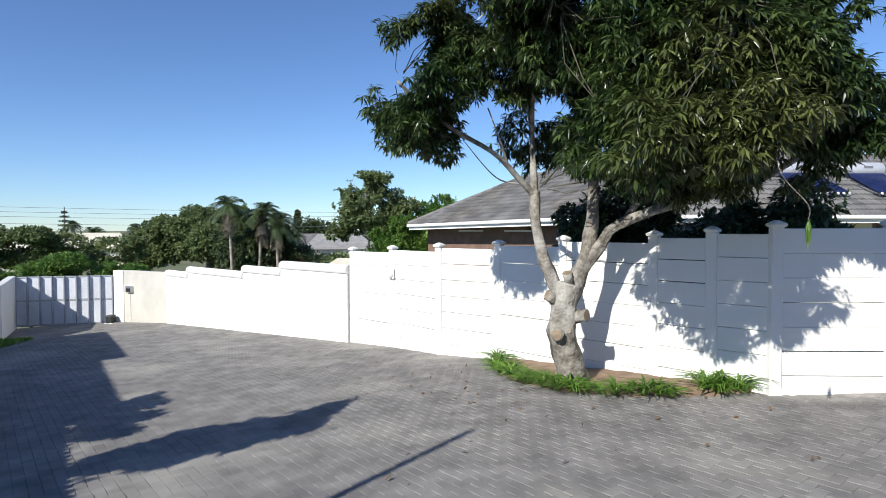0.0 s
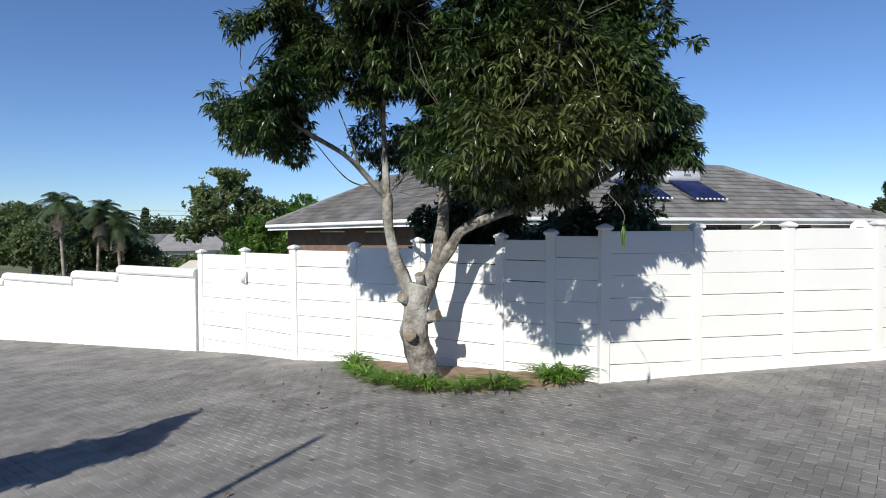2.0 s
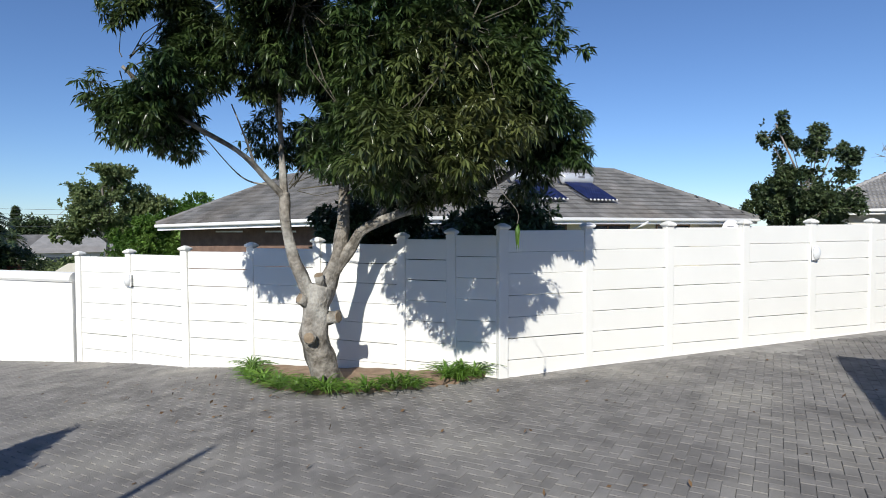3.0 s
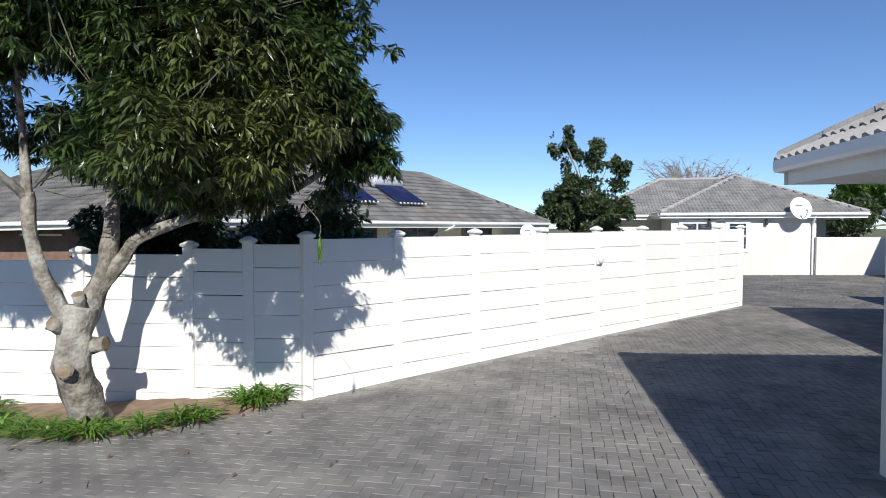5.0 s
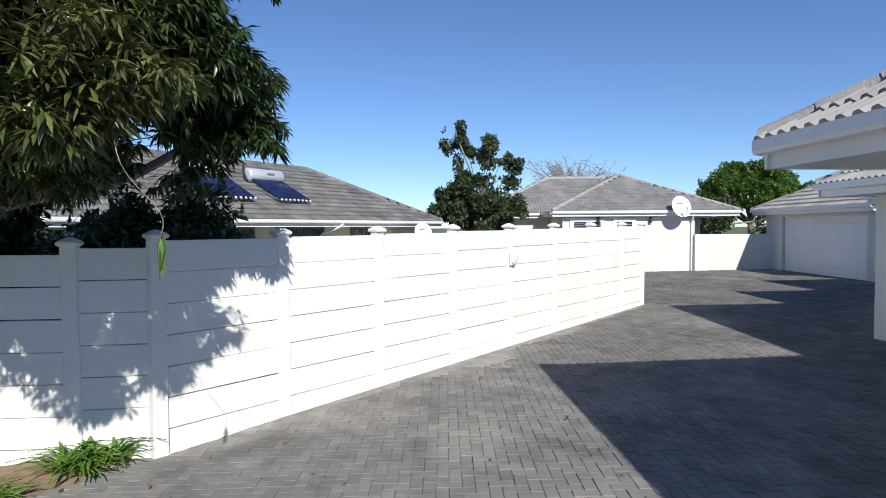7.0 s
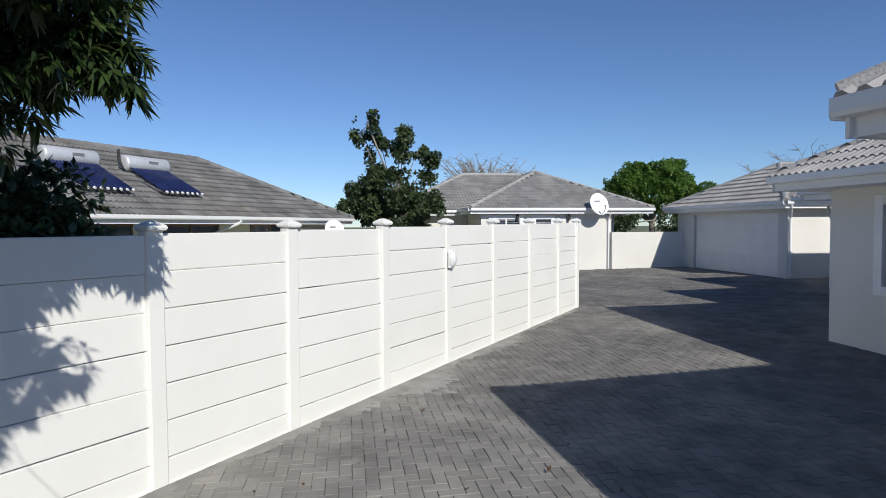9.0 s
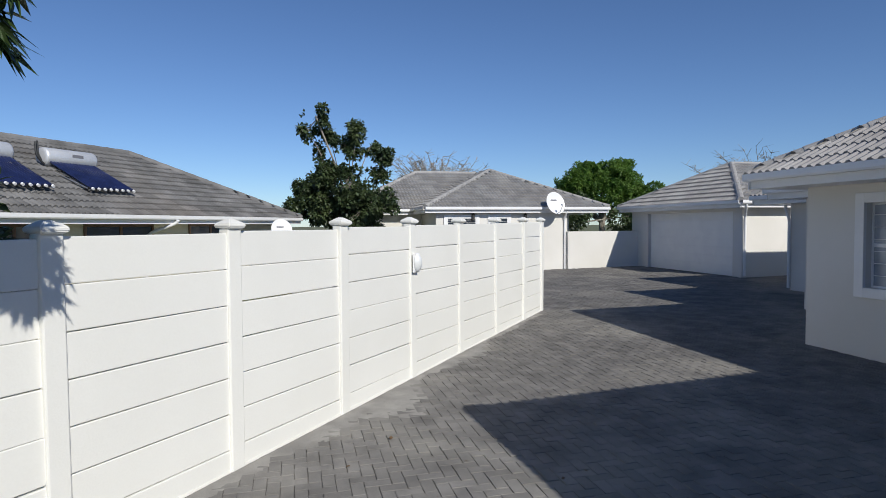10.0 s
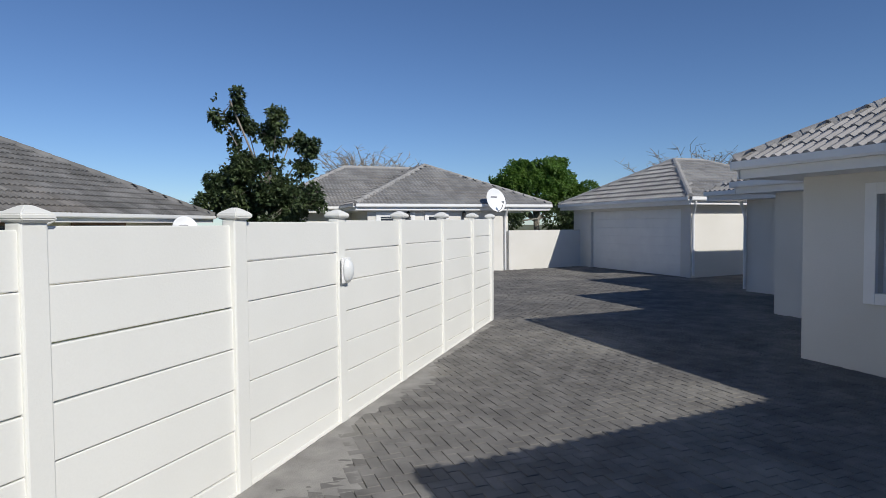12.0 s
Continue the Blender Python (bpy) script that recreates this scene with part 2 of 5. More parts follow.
# ---- ground ----
def ground_sheet():
    xs = sorted({*np.linspace(-40, 60, 51).tolist(), -3000, -800, -250, -100, 120, 300, 800, 3000})
    ys = sorted({*np.linspace(-30, 60, 46).tolist(), -3000, -800, -250, -90, 120, 300, 800, 3000})
    verts = [(x, y, ground_z(x, y) - 0.09) for y in ys for x in xs]
    w = len(xs)
    faces = [(j * w + i, j * w + i + 1, (j + 1) * w + i + 1, (j + 1) * w + i) for j in range(len(ys) - 1) for i in range(w - 1)]
    return tagged(raw("ground", verts, faces, EARTH, smooth=True), "rough grass and earth beyond the walls", "ground", kind="structure")


ground_sheet()
FENCE_L = [(-10.65, 20.65), (-2.73, 13.92), (0.52, 10.87), (3.93, 7.73), (15.85, 7.74)]
YARD = [(-16.9, 20.9), (-13.6, 21.97), (-12.9, 21.7), *FENCE_L, (16.0, 8.2), (19.0, 19.5), (29.2, 7.4), (27.4, 2.4), (29.5, -6.0), (-14.0, -9.0), (-14.8, 17.4)]


def inside(x, y, poly):
    c = False
    for i in range(len(poly)):
        (xa, ya), (xb, yb) = poly[i], poly[i - 1]
        if (ya > y) != (yb > y) and x < (xb - xa) * (y - ya) / (yb - ya) + xa:
            c = not c
    return c


def yard_bed():
    verts, faces, index = [], [], {}
    step = 0.5
    for i in range(-36, 62):
        for j in range(-20, 46):
            cx, cy = (i + 0.5) * step, (j + 0.5) * step
            if not inside(cx, cy, YARD):
                continue
            q = []
            for a, b in ((i, j), (i + 1, j), (i + 1, j + 1), (i, j + 1)):
                if (a, b) not in index:
                    index[a, b] = len(verts)
                    verts.append((a * step, b * step, ground_z(a * step, b * step) - 0.0095))
                q.append(index[a, b])
            faces.append(q)
    return tagged(raw("pavement", verts, faces, BED, smooth=True), "grey concrete block paving of the driveway", "paving", kind="structure")


pavement = yard_bed()

# ---- main boundary wall of concrete panels ----
PANEL, POST_W = 0.316, 0.15


def cap_mesh(w):
    b = bmesh.new()
    lv = [(w * 0.62, 0.0), (w * 0.82, 0.018), (w * 0.82, 0.045), (w * 0.66, 0.06), (w * 0.2, 0.092)]
    rings = [[b.verts.new((sx * r, sy * r, z)) for sx, sy in ((-1, -1), (1, -1), (1, 1), (-1, 1))] for r, z in lv]
    for r0, r1 in zip(rings, rings[1:]):
        for k in range(4):
            b.faces.new((r0[k], r0[(k + 1) % 4], r1[(k + 1) % 4], r1[k]))
    b.faces.new(rings[0][::-1])
    b.faces.new(rings[-1])
    bmesh.ops.bevel(b, geom=b.edges[:], offset=0.006, segments=2, affect="EDGES")
    return b


def panel_wall(name, posts, label, last=True):
    """posts: (x, y, top of the bay that follows). Every bay has level panels between two posts."""
    x0, y0, _ = posts[0]
    wall = empty(name, pose(x0, y0, ground_z(x0, y0)), label=label, category="wall", kind="structure")
    inv = wall.matrix_world.inverted()
    rng = random.Random(5)
    for i, (x, y, top) in enumerate(posts):
        k = min(i, len(posts) - 2)
        dx, dy = posts[k + 1][0] - posts[k][0], posts[k + 1][1] - posts[k][1]
        a = math.degrees(math.atan2(dy, dx))
        if i == len(posts) - 1 and not last:
            break
        g = ground_z(x, y) - 0.12
        ptop = max(top, posts[i - 1][2] if i else top) + 0.02
        w = POST_W / 2
        b = box(-w, -0.056, 0, w, 0.06, ptop - g, 0.012)
        post = part("post", b, PAINT, wall)
        post.matrix_local = inv @ pose(x, y, g, rng.uniform(-0.4, 0.4), rng.uniform(-0.4, 0.4), a)
        cap = part("cap", cap_mesh(POST_W * 0.76), PAINT, post)
        cap.matrix_local = pose(0, 0, ptop - g - 0.004, 0, 0, rng.uniform(-3, 3))
        if i == len(posts) - 1:
            break
        xn, yn, _ = posts[i + 1]
        span = math.hypot(xn - x, yn - y)
        gz = min(ground_z(x, y), ground_z(xn, yn)) - 0.10
        rows = 8
        for r in range(rows):
            z1 = top - r * PANEL
            z0 = max(z1 - PANEL + rng.choice((0.004, 0.006, 0.009, 0.012)), gz)
            if z1 - gz < 0.02:
                break
            b = box(0.05, -0.028, z0, span - 0.05, 0.022, z1, 0.007)
            p = part("panel", b, PAINT, wall)
            p.matrix_local = inv @ (pose(x, y, 0, 0, 0, math.degrees(math.atan2(yn - y, xn - x))) @ pose(0, rng.uniform(-0.004, 0.004), 0, rng.uniform(-0.25, 0.25), rng.uniform(-0.12, 0.12), 0))
        b = prism([(0.0, -0.02), (0.0, -0.05), (span, -0.05), (span, -0.02)], -0.1, lambda q, w: 0.0)
        za, zb = ground_z(x, y), ground_z(xn, yn)
        for v in b.verts:
            hgt = za + (zb - za) * v.co.x / span
            v.co.z = hgt - 0.05 if v.co.z < -0.05 else hgt + (0.03 if v.co.y > -0.04 else 0.006)
        k = part("mortar_skirt", b, PLASTER, wall)
        k.matrix_local = inv @ pose(x, y, 0, 0, 0, math.degrees(math.atan2(yn - y, xn - x)))
    return wall


MAIN = [(3.77, 7.58, 1.93), (5.22, 7.59, 1.945), (6.74, 7.595, 1.965), (8.33, 7.59, 1.99), (9.92, 7.60, 2.01), (11.47, 7.60, 2.025), (13.05, 7.60, 2.04), (14.61, 7.60, 2.055), (15.83, 7.60, 2.06)]
panel_wall("wall_precast_east", MAIN, "white painted precast concrete panel wall along the driveway")
SIDE = [(-2.85, 13.78, 1.42), (-1.78, 12.82, 1.48), (-0.69, 11.61, 1.56), (0.41, 10.75, 1.63), (1.45, 9.77, 1.72), (2.59, 8.70, 1.80), (3.20, 8.10, 1.86), (3.81, 7.57, 1.92)]
panel_wall("wall_precast_west", SIDE, "white painted precast concrete panel wall behind the tree", last=False)


def low_wall():
    """A rendered wall stepping up towards the panels, with a rounded coping on each step."""
    a, e = Vector((-10.75, 20.50)), Vector((-2.93, 13.85))
    d = e - a
    L = d.length
    wall = empty("wall_low", pose(a.x, a.y, ground_z(a.x, a.y), 0, 0, math.degrees(math.atan2(d.y, d.x))), label="low white plastered wall with stepped rounded coping", category="wall", kind="structure")
    base = ground_z(a.x, a.y)
    stops = [(0.0, 0.52), (1.72, 0.71), (5.38, 0.895), (7.40, 1.09), (L, 1.09)]
    for (s0, z), (s1, _) in zip(stops, stops[1:]):
        part("wall_section", box(s0, -0.10, -0.3, s1, 0.10, z - 0.17 - base, 0.004), WHITEWASH, wall)
        b = bmesh.new()
        prof = [(-0.13, -0.20), (-0.155, -0.15), (-0.14, -0.07), (-0.085, -0.015), (0, 0), (0.085, -0.015), (0.14, -0.07), (0.155, -0.15), (0.13, -0.20)]
        ends = [[b.verts.new((s, y, z - base + h)) for y, h in prof] for s in (s0 - 0.02, s1 - 0.005)]
        for i in range(len(prof)):
            j = (i + 1) % len(prof)
            b.faces.new((ends[0][i], ends[0][j], ends[1][j], ends[1][i]))
        b.faces.new(ends[0])
        b.faces.new(ends[1][::-1])
        part("coping", b, WHITEWASH, wall)
    return wall


low_wall()


def plain_wall(name, a, e, top, thick, label, material=None, z0=None):
    a, e = Vector(a), Vector(e)
    d = (e - a)
    g = min(ground_z(*a), ground_z(*e)) - 0.15 if z0 is None else z0
    ob = part(name, box(0, -thick / 2, 0, d.length, thick / 2, top - g, 0.01), material or PLASTER)
    ob.matrix_world = pose(a.x, a.y, g, 0, 0, math.degrees(math.atan2(d.y, d.x)))
    return tagged(ob, label, "wall", kind="structure")


# walls round the entrance gate
plain_wall("wall_gate_pier", (-13.55, 21.98), (-13.02, 21.75), 0.40, 0.30, "pale plastered gate pier", WHITEWASH)
plain_wall("wall_gate_side", (-13.02, 21.72), (-10.80, 20.60), 0.42, 0.20, "unpainted beige plastered wall beside the entrance gate", BEIGE)
plain_wall("wall_gate_west", (-16.95, 21.05), (-14.4, 17.2), 0.24, 0.22, "white plastered boundary wall beside the gate")
plain_wall("wall_west_far", (-14.4, 17.2), (-13.2, -7.5), 0.24, 0.22, "white plastered boundary wall")
plain_wall("wall_south", (-13.2, -7.5), (10.0, -9.5), 1.9, 0.22, "white plastered boundary wall")
plain_wall("wall_end", uv(27.20, -10.15), uv(27.20, -13.62), 1.72, 0.18, "white plastered screen wall between the houses")
plain_wall("wall_yard_north", (16.05, 7.75), (18.2, 19.4), 1.75, 0.18, "white plastered boundary wall")


def gate():
    a, e = Vector((-16.78, 20.98)), Vector((-13.66, 21.90))
    d = e - a
    w, base = d.length, ground_z(-15.0, 21.4) - 0.03
    h = 1.88
    g = empty("entrance_gate", pose(a.x, a.y, base, 0, 0, math.degrees(math.atan2(d.y, d.x))), label="closed sliding steel gate clad in pale sheets", category="gate")
    part("gate_frame", box(0, -0.03, 0.02, w, 0.03, 0.09, 0.004, box(0, -0.03, h - 0.05, w, 0.03, h, 0.004, box(0, -0.03, 0.95, w, 0.03, 1.0, 0.004))), GATEBAR, g)
    n = 8
    for i in range(n + 1):
        x = i * w / n
        part("upright", box(x - 0.02, -0.12, 0.05, x + 0.02, 0.025, h, 0.004), GATEBAR, g)
    for i in range(n):
        for z0, z1 in ((0.10, 0.94), (1.01, h - 0.06)):
            part("sheet", box(i * w / n + 0.024, -0.012, z0, (i + 1) * w / n - 0.024, 0.0, z1, 0.003), SHEET, g)
    for x in (0.5, w - 0.5):
        part("wheel", tube([(x, -0.02, 0.0), (x, 0.02, 0.0)], 0.05, 12), BLACK, g)
    m = empty("gate_motor", pose(-13.55, 21.55, ground_z(-13.5, 21.5)), label="black gate motor box on the paving", category="gate motor")
    part("housing", box(-0.13, -0.14, 0, 0.13, 0.14, 0.30, 0.03), BLACK, m)
    part("base_plate", box(-0.16, -0.16, -0.02, 0.16, 0.16, 0.015, 0.004), STEEL, m)


gate()


def intercom():
    a, e = Vector((-13.02, 21.72)), Vector((-10.80, 20.60))
    d = e - a
    p = a + d * 0.16
    ob = empty("intercom", pose(p.x, p.y, -0.40, 0, 0, math.degrees(math.atan2(d.y, d.x))), label="small grey metal intercom box on the wall", category="intercom")
    part("housing", box(-0.17, -0.20, 0, 0.17, -0.10, 0.24, 0.012), STEEL, ob)
    part("face_plate", box(-0.13, -0.207, 0.03, 0.13, -0.197, 0.16, 0.002), BLACK, ob)
    part("conduit", tube([(0.0, -0.115, 0.0), (0.0, -0.115, -1.02)], 0.012, 8), PLASTER, ob)


intercom()


# ---- houses ----
def tile_template(w, ln):
    """One profiled tile: a double roll across w, a thick lower lip; x across, y up the slope."""
    n = 6
    xs = [w * i / n for i in range(n + 1)]
    hs = [0.0, 0.050, 0.056, 0.004, 0.050, 0.056, 0.0]
    v, f = [], []
    for x, h in zip(xs, hs):
        v += [(x, 0, h - 0.004), (x, 0, h + 0.042), (x, ln * 1.06, h - 0.004)]
    for i in range(n):
        a, b = 3 * i, 3 * (i + 1)
        f += [(a, b, b + 1, a + 1), (a + 1, b + 1, b + 2, a + 2)]
    return np.array(v), f


def roof_face(house, poly, material, tile_w=0.30, tile_l=0.34, pieces=0, label=""):
    """Tiles laid in courses from the first edge (the eave, poly[0] to poly[1]) up the slope."""
    p = [Vector(q) for q in poly]
    ex = (p[1] - p[0]).normalized()
    nz = ex.cross(p[2] - p[0]).normalized()
    if nz.z < 0:
        nz = -nz
    ey = nz.cross(ex).normalized()
    flat = [((q - p[0]).dot(ex), (q - p[0]).dot(ey)) for q in p]
    b = bmesh.new()
    top = [b.verts.new(q + nz * 0.0) for q in p]
    bot = [b.verts.new(q - nz * 0.03) for q in p]
    b.faces.new(top)
    b.faces.new(bot[::-1])
    for i in range(len(p)):
        j = (i + 1) % len(p)
        b.faces.new((bot[i], bot[j], top[j], top[i]))
    part("roof_deck", b, material, house)
    tv, tf = tile_template(tile_w, tile_l)
    m = Matrix((ex, ey, nz)).transposed().to_4x4()
    m.translation = p[0] + nz * 0.012
    r = np.array(m)
    xs, ys = [q[0] for q in flat], [q[1] for q in flat]
    verts, faces, cells = [], [], []
    rows = int((max(ys) + 0.06) / tile_l) + 1
    for j in range(rows):
        for i in range(int(min(xs) / tile_w) - 1, int(max(xs) / tile_w) + 1):
            x, y = i * tile_w, -0.06 + j * tile_l
            if inside(x + tile_w * 0.5, max(y + tile_l * 0.45, 0.02), flat):
                cells.append((x, y))
    me = None
    for k, (x, y) in enumerate(cells):
        if k < pieces:
            if me is None:
                me = bpy.data.meshes.new("roof_tile")
                me.from_pydata(tv.tolist(), [], tf)
                me.materials.append(TILEP)
            t = new("roof_tile", me)
            t.parent = house
            t.matrix_local = m @ pose(x, y, 0, 3.4, 0, 0)
            continue
        q = tv + np.array([x, y, 0.0])
        base = len(verts)
        verts += (q @ r[:3, :3].T + r[:3, 3]).tolist()
        faces += [tuple(c + base for c in face) for face in tf]
    if verts:
        tagged(raw("roof_tiles", verts, faces, material, house), kind="stuff")


def ridge(house, a, e, material=None, r=0.11):
    """Half-round ridge tiles, lapped one over the next."""
    a, e = Vector(a), Vector(e)
    n = max(1, int((e - a).length / 0.42))
    for i in range(n):
        s, t = a.lerp(e, i / n), a.lerp(e, (i + 1.08) / n)
        part("ridge_tile", tube([s, t], [r * 1.04, r * 0.95], 10), material or RIDGE, house)


def gutter(house, a, e, drop=0.0):
    """A white gutter with its fascia behind, from a to e along the eave."""
    a, e = Vector(a), Vector(e)
    d = (e - a).normalized()
    out = Vector((d.y, -d.x, 0))
    if drop:
        out = -out
    prof = [(0.0, 0.0), (0.10, 0.0), (0.115, 0.03), (0.115, 0.115), (0.10, 0.115), (0.095, 0.03), (0.012, 0.02), (0.012, 0.115), (0.0, 0.115)]
    b = bmesh.new()
    rings = [[b.verts.new(q + out * (x - 0.02) + Vector((0, 0, z - 0.08))) for x, z in prof] for q in (a, e)]
    for i in range(len(prof)):
        j = (i + 1) % len(prof)
        b.faces.new((rings[0][i], rings[0][j], rings[1][j], rings[1][i]))
    b.faces.new(rings[0][::-1])
    b.faces.new(rings[1])
    part("gutter", b, TRIMW, house)
    b = bmesh.new()
    q = [a - out * 0.024, e - out * 0.024, e - out * 0.05, a - out * 0.05]
    lo = [b.verts.new(v + Vector((0, 0, -0.20))) for v in q]
    hi = [b.verts.new(v + Vector((0, 0, 0.0))) for v in q]
    b.faces.new(hi)
    b.faces.new(lo[::-1])
    for i in range(4):
        b.faces.new((lo[i], lo[(i + 1) % 4], hi[(i + 1) % 4], hi[i]))
    part("fascia", b, TRIMW, house)


def downpipe(house, x, y, ztop, zbot, dx, dy):
    """From the gutter (x, y) back to the wall at (x+dx, y+dy) and down."""
    p = bend([(x, y, ztop), (x, y, ztop - 0.10), (x + dx * 0.85, y + dy * 0.85, ztop - 0.36), (x + dx, y + dy, ztop - 0.50), (x + dx, y + dy, ztop - 0.8)], 3) + [Vector((x + dx, y + dy, zbot))]
    part("downpipe", tube(p, 0.04, 10), TRIMW, house)


def window(house, x, y, z, w, h, face, bars=(2, 2), deep=-0.01):
    """A window of panes on a wall; face: 'v' looks to +y, '-u' looks to -x in the house's own axes."""
    win = empty("window", pose(x, y, z, 0, 0, {"v": 180, "-u": -90, "-v": 0}[face]))
    win.parent = house
    surround = bmesh.new()
    for q in ((-w / 2 - 0.14, -0.05, -0.14, -w / 2, 0.01, h + 0.14), (w / 2, -0.05, -0.14, w / 2 + 0.14, 0.01, h + 0.14), (-w / 2, -0.05, h, w / 2, 0.01, h + 0.14), (-w / 2, -0.05, -0.14, w / 2, 0.01, 0)):
        box(*q, 0.006, surround)
    part("surround", surround, TRIMW, win)
    d = deep
    # near-black sheet behind the panes stands in for the unlit room
    part("dark_room_sheet", box(-w / 2, d + 0.004, 0, w / 2, d + 0.02, h), DARKIN, win)
    nx, nz = bars
    fr = bmesh.new()
    for i in range(nx + 1):
        xx = -w / 2 + i * w / nx
        box(xx - 0.028, d - 0.03, 0, xx + 0.028, d - 0.006, h, 0.004, fr)
    for j in range(nz + 1):
        zz = j * h / nz
        box(-w / 2, d - 0.028, zz - 0.028, w / 2, d - 0.008, zz + 0.028, 0.004, fr)
    part("window_frame", fr, TRIMW, win)
    for i in range(nx):
        for j in range(nz):
            part("pane", box(-w / 2 + i * w / nx + 0.028, d - 0.016, j * h / nz + 0.028, -w / 2 + (i + 1) * w / nx - 0.028, d - 0.012, (j + 1) * h / nz - 0.028), BLIND if deep > 0 else GLASS, win)
    for k in range(1, 7):
        zz = k * h / 7
        part("burglar_bar", tube([(-w / 2, d + 0.0 - 0.034, zz), (w / 2, d - 0.034, zz)], 0.006, 6), TRIMW, win)
    return win


def house_at(name, cu, cv, label):
    x, y = uv(cu, cv)
    z = ground_z(x, y)
    return empty(name, pose(x, y, z, 0, 0, GRID), label=label, category="house"), z


def unit(name, label, u0, u1, v0, v1, eave, over, pitch, pieces=0, garage=False, ext=0.0, overv=None, hole=None, front=1.0):
    """A hip-roofed part of the row: walls u0..u1, v0..v1 (v1 faces the drive), roof overhanging by over."""
    cu, cv = (u0 + u1) / 2, (v0 + v1) / 2
    h, z0 = house_at(name, cu, cv, label)
    e = eave - z0
    hu, hv = (u1 - u0) / 2, (v1 - v0) / 2
    lo = -0.5
    t = 0.22
    if garage:
        a, b2 = garage
        dz = 2.13
        fw = bmesh.new()
        box(-hu, hv - t, lo, a - cu, hv, e - 0.05, 0, fw)
        box(b2 - cu, hv - t, lo, hu, hv, e - 0.05, 0, fw)
        box(a - cu, hv - t, dz, b2 - cu, hv, e - 0.05, 0, fw)
        part("wall", fw, PLASTER, h)
        door = part("garage_door", box(a - cu, hv - 0.17, lo, b2 - cu, hv - 0.13, dz, 0), TRIMW, h, "closed white sectional garage door")
        n = 7
        for k in range(n):
            z = dz - (k + 1) * dz / n
            part("door_slat", box(a - cu + 0.01, hv - 0.132, z + 0.006, b2 - cu - 0.01, hv - 0.118, z + dz / n - 0.002, 0.005), TRIMW, door)
    elif hole:
        a, b2, za, zb = hole[0] - cu, hole[1] - cu, hole[2] - z0, hole[3] - z0
        fw = bmesh.new()
        for q in ((-hu, lo, a, e - 0.05), (b2, lo, hu, e - 0.05), (a, lo, b2, za), (a, zb, b2, e - 0.05)):
            box(q[0], hv - t, q[1], q[2], hv, q[3], 0, fw)
        bmesh.ops.remove_doubles(fw, verts=fw.verts, dist=0.0005)
        part("wall", fw, PLASTER, h)
    else:
        part("wall", box(-hu, hv - t, lo, hu, hv, e - 0.05), PLASTER, h)
    part("wall", box(-hu, -hv, lo, hu, -hv + t, e - 0.05), PLASTER, h)
    part("wall", box(-hu, -hv + t, lo, -hu + t, hv - t, e - 0.05), PLASTER, h)
    part("wall", box(hu - t, -hv + t, lo, hu, hv - t, e - 0.05), PLASTER, h)
    U, V = hu + over, hv + (over if overv is None else overv)
    part("soffit", box(-U + 0.05, -V - ext + 0.05, e - 0.195, U - 0.05, V - 0.05, e - 0.175), TRIMW, h)
    mid, run = -ext / 2, min(U, V + ext / 2)
    rz = e + run * math.tan(radians(pitch))
    c = [(-U, -V - ext, e), (U, -V - ext, e), (U, V, e), (-U, V, e)]
    if U >= V + ext / 2:
        r0, r1 = (-U + run, mid, rz), (U - run, mid, rz)
        fs = [[c[2], c[3], r0, r1], [c[1], c[2], r1], [c[0], c[1], r1, r0], [c[3], c[0], r0]]
    else:
        r0, r1 = (0, -V + run, rz), (0, V - run * front, rz)
        fs = [[c[2], c[3], r1], [c[1], c[2], r1, r0], [c[0], c[1], r0], [c[3], c[0], r0, r1]]
    for k, poly in enumerate(fs):
        roof_face(h, poly, TILE, pieces=pieces if k == 0 else 0)
    ridge(h, r0, r1)
    near = {True: (r0, r1, r1, r0), False: (r0, r0, r1, r1)}[U >= V + ext / 2]
    for q, r in zip(c, near):
        ridge(h, Vector(q) + Vector((0, 0, 0.03)), r)
    for i in range(4):
        gutter(h, c[i], c[(i + 1) % 4])
    return h, cu, cv, z0


EAVE = 2.70
hA, cu, cv, z0 = unit("townhouse", "white plastered townhouse with grey tiled hip roof", -1.6, 6.20, -9.5, -2.70, EAVE, 0.66, 30, pieces=160, overv=0.57)
corner = Vector((*uv(6.86, -2.13), 0))
hA.matrix_world = Matrix.Translation(corner) @ Matrix.Rotation(radians(4.0), 4, "Z") @ Matrix.Translation(-corner) @ hA.matrix_world
hB, cu, cv, z0 = unit("townhouse", "white plastered townhouse with a white framed window", 6.35, 12.24, -14.5, -6.98, EAVE + 0.05, 0.46, 28, pieces=260, overv=0.73, hole=(9.73, 11.25, 1.08, 2.28))
window(hB, 10.49 - cu, -6.98 - cv, 1.08 - z0, 1.52, 1.20, "v", bars=(3, 2), deep=0.13)
hC, cu, cv, z0 = unit("townhouse", "white plastered townhouse wing under a low tiled roof", 12.4, 14.95, -17.0, -9.72, EAVE + 0.02, 0.45, 30, overv=0.62)
hD, cu, cv, z0 = unit("townhouse", "white plastered townhouse wing with a downpipe at its corner", 15.0, 17.75, -19.0, -12.1, EAVE + 0.02, 0.72, 30, overv=0.62)
downpipe(hD, 17.75 - cu + 0.12, -12.1 - cv + 0.05, EAVE - z0 - 0.2, 0.0, -0.12, 0.0)
hG, cu, cv, z0 = unit("garage", "white double garage with grey tiled pyramid roof", 21.03, 27.55, -20.3, -13.40, EAVE + 0.02, 0.42, 23.5, garage=(21.45, 26.35), front=0.74)
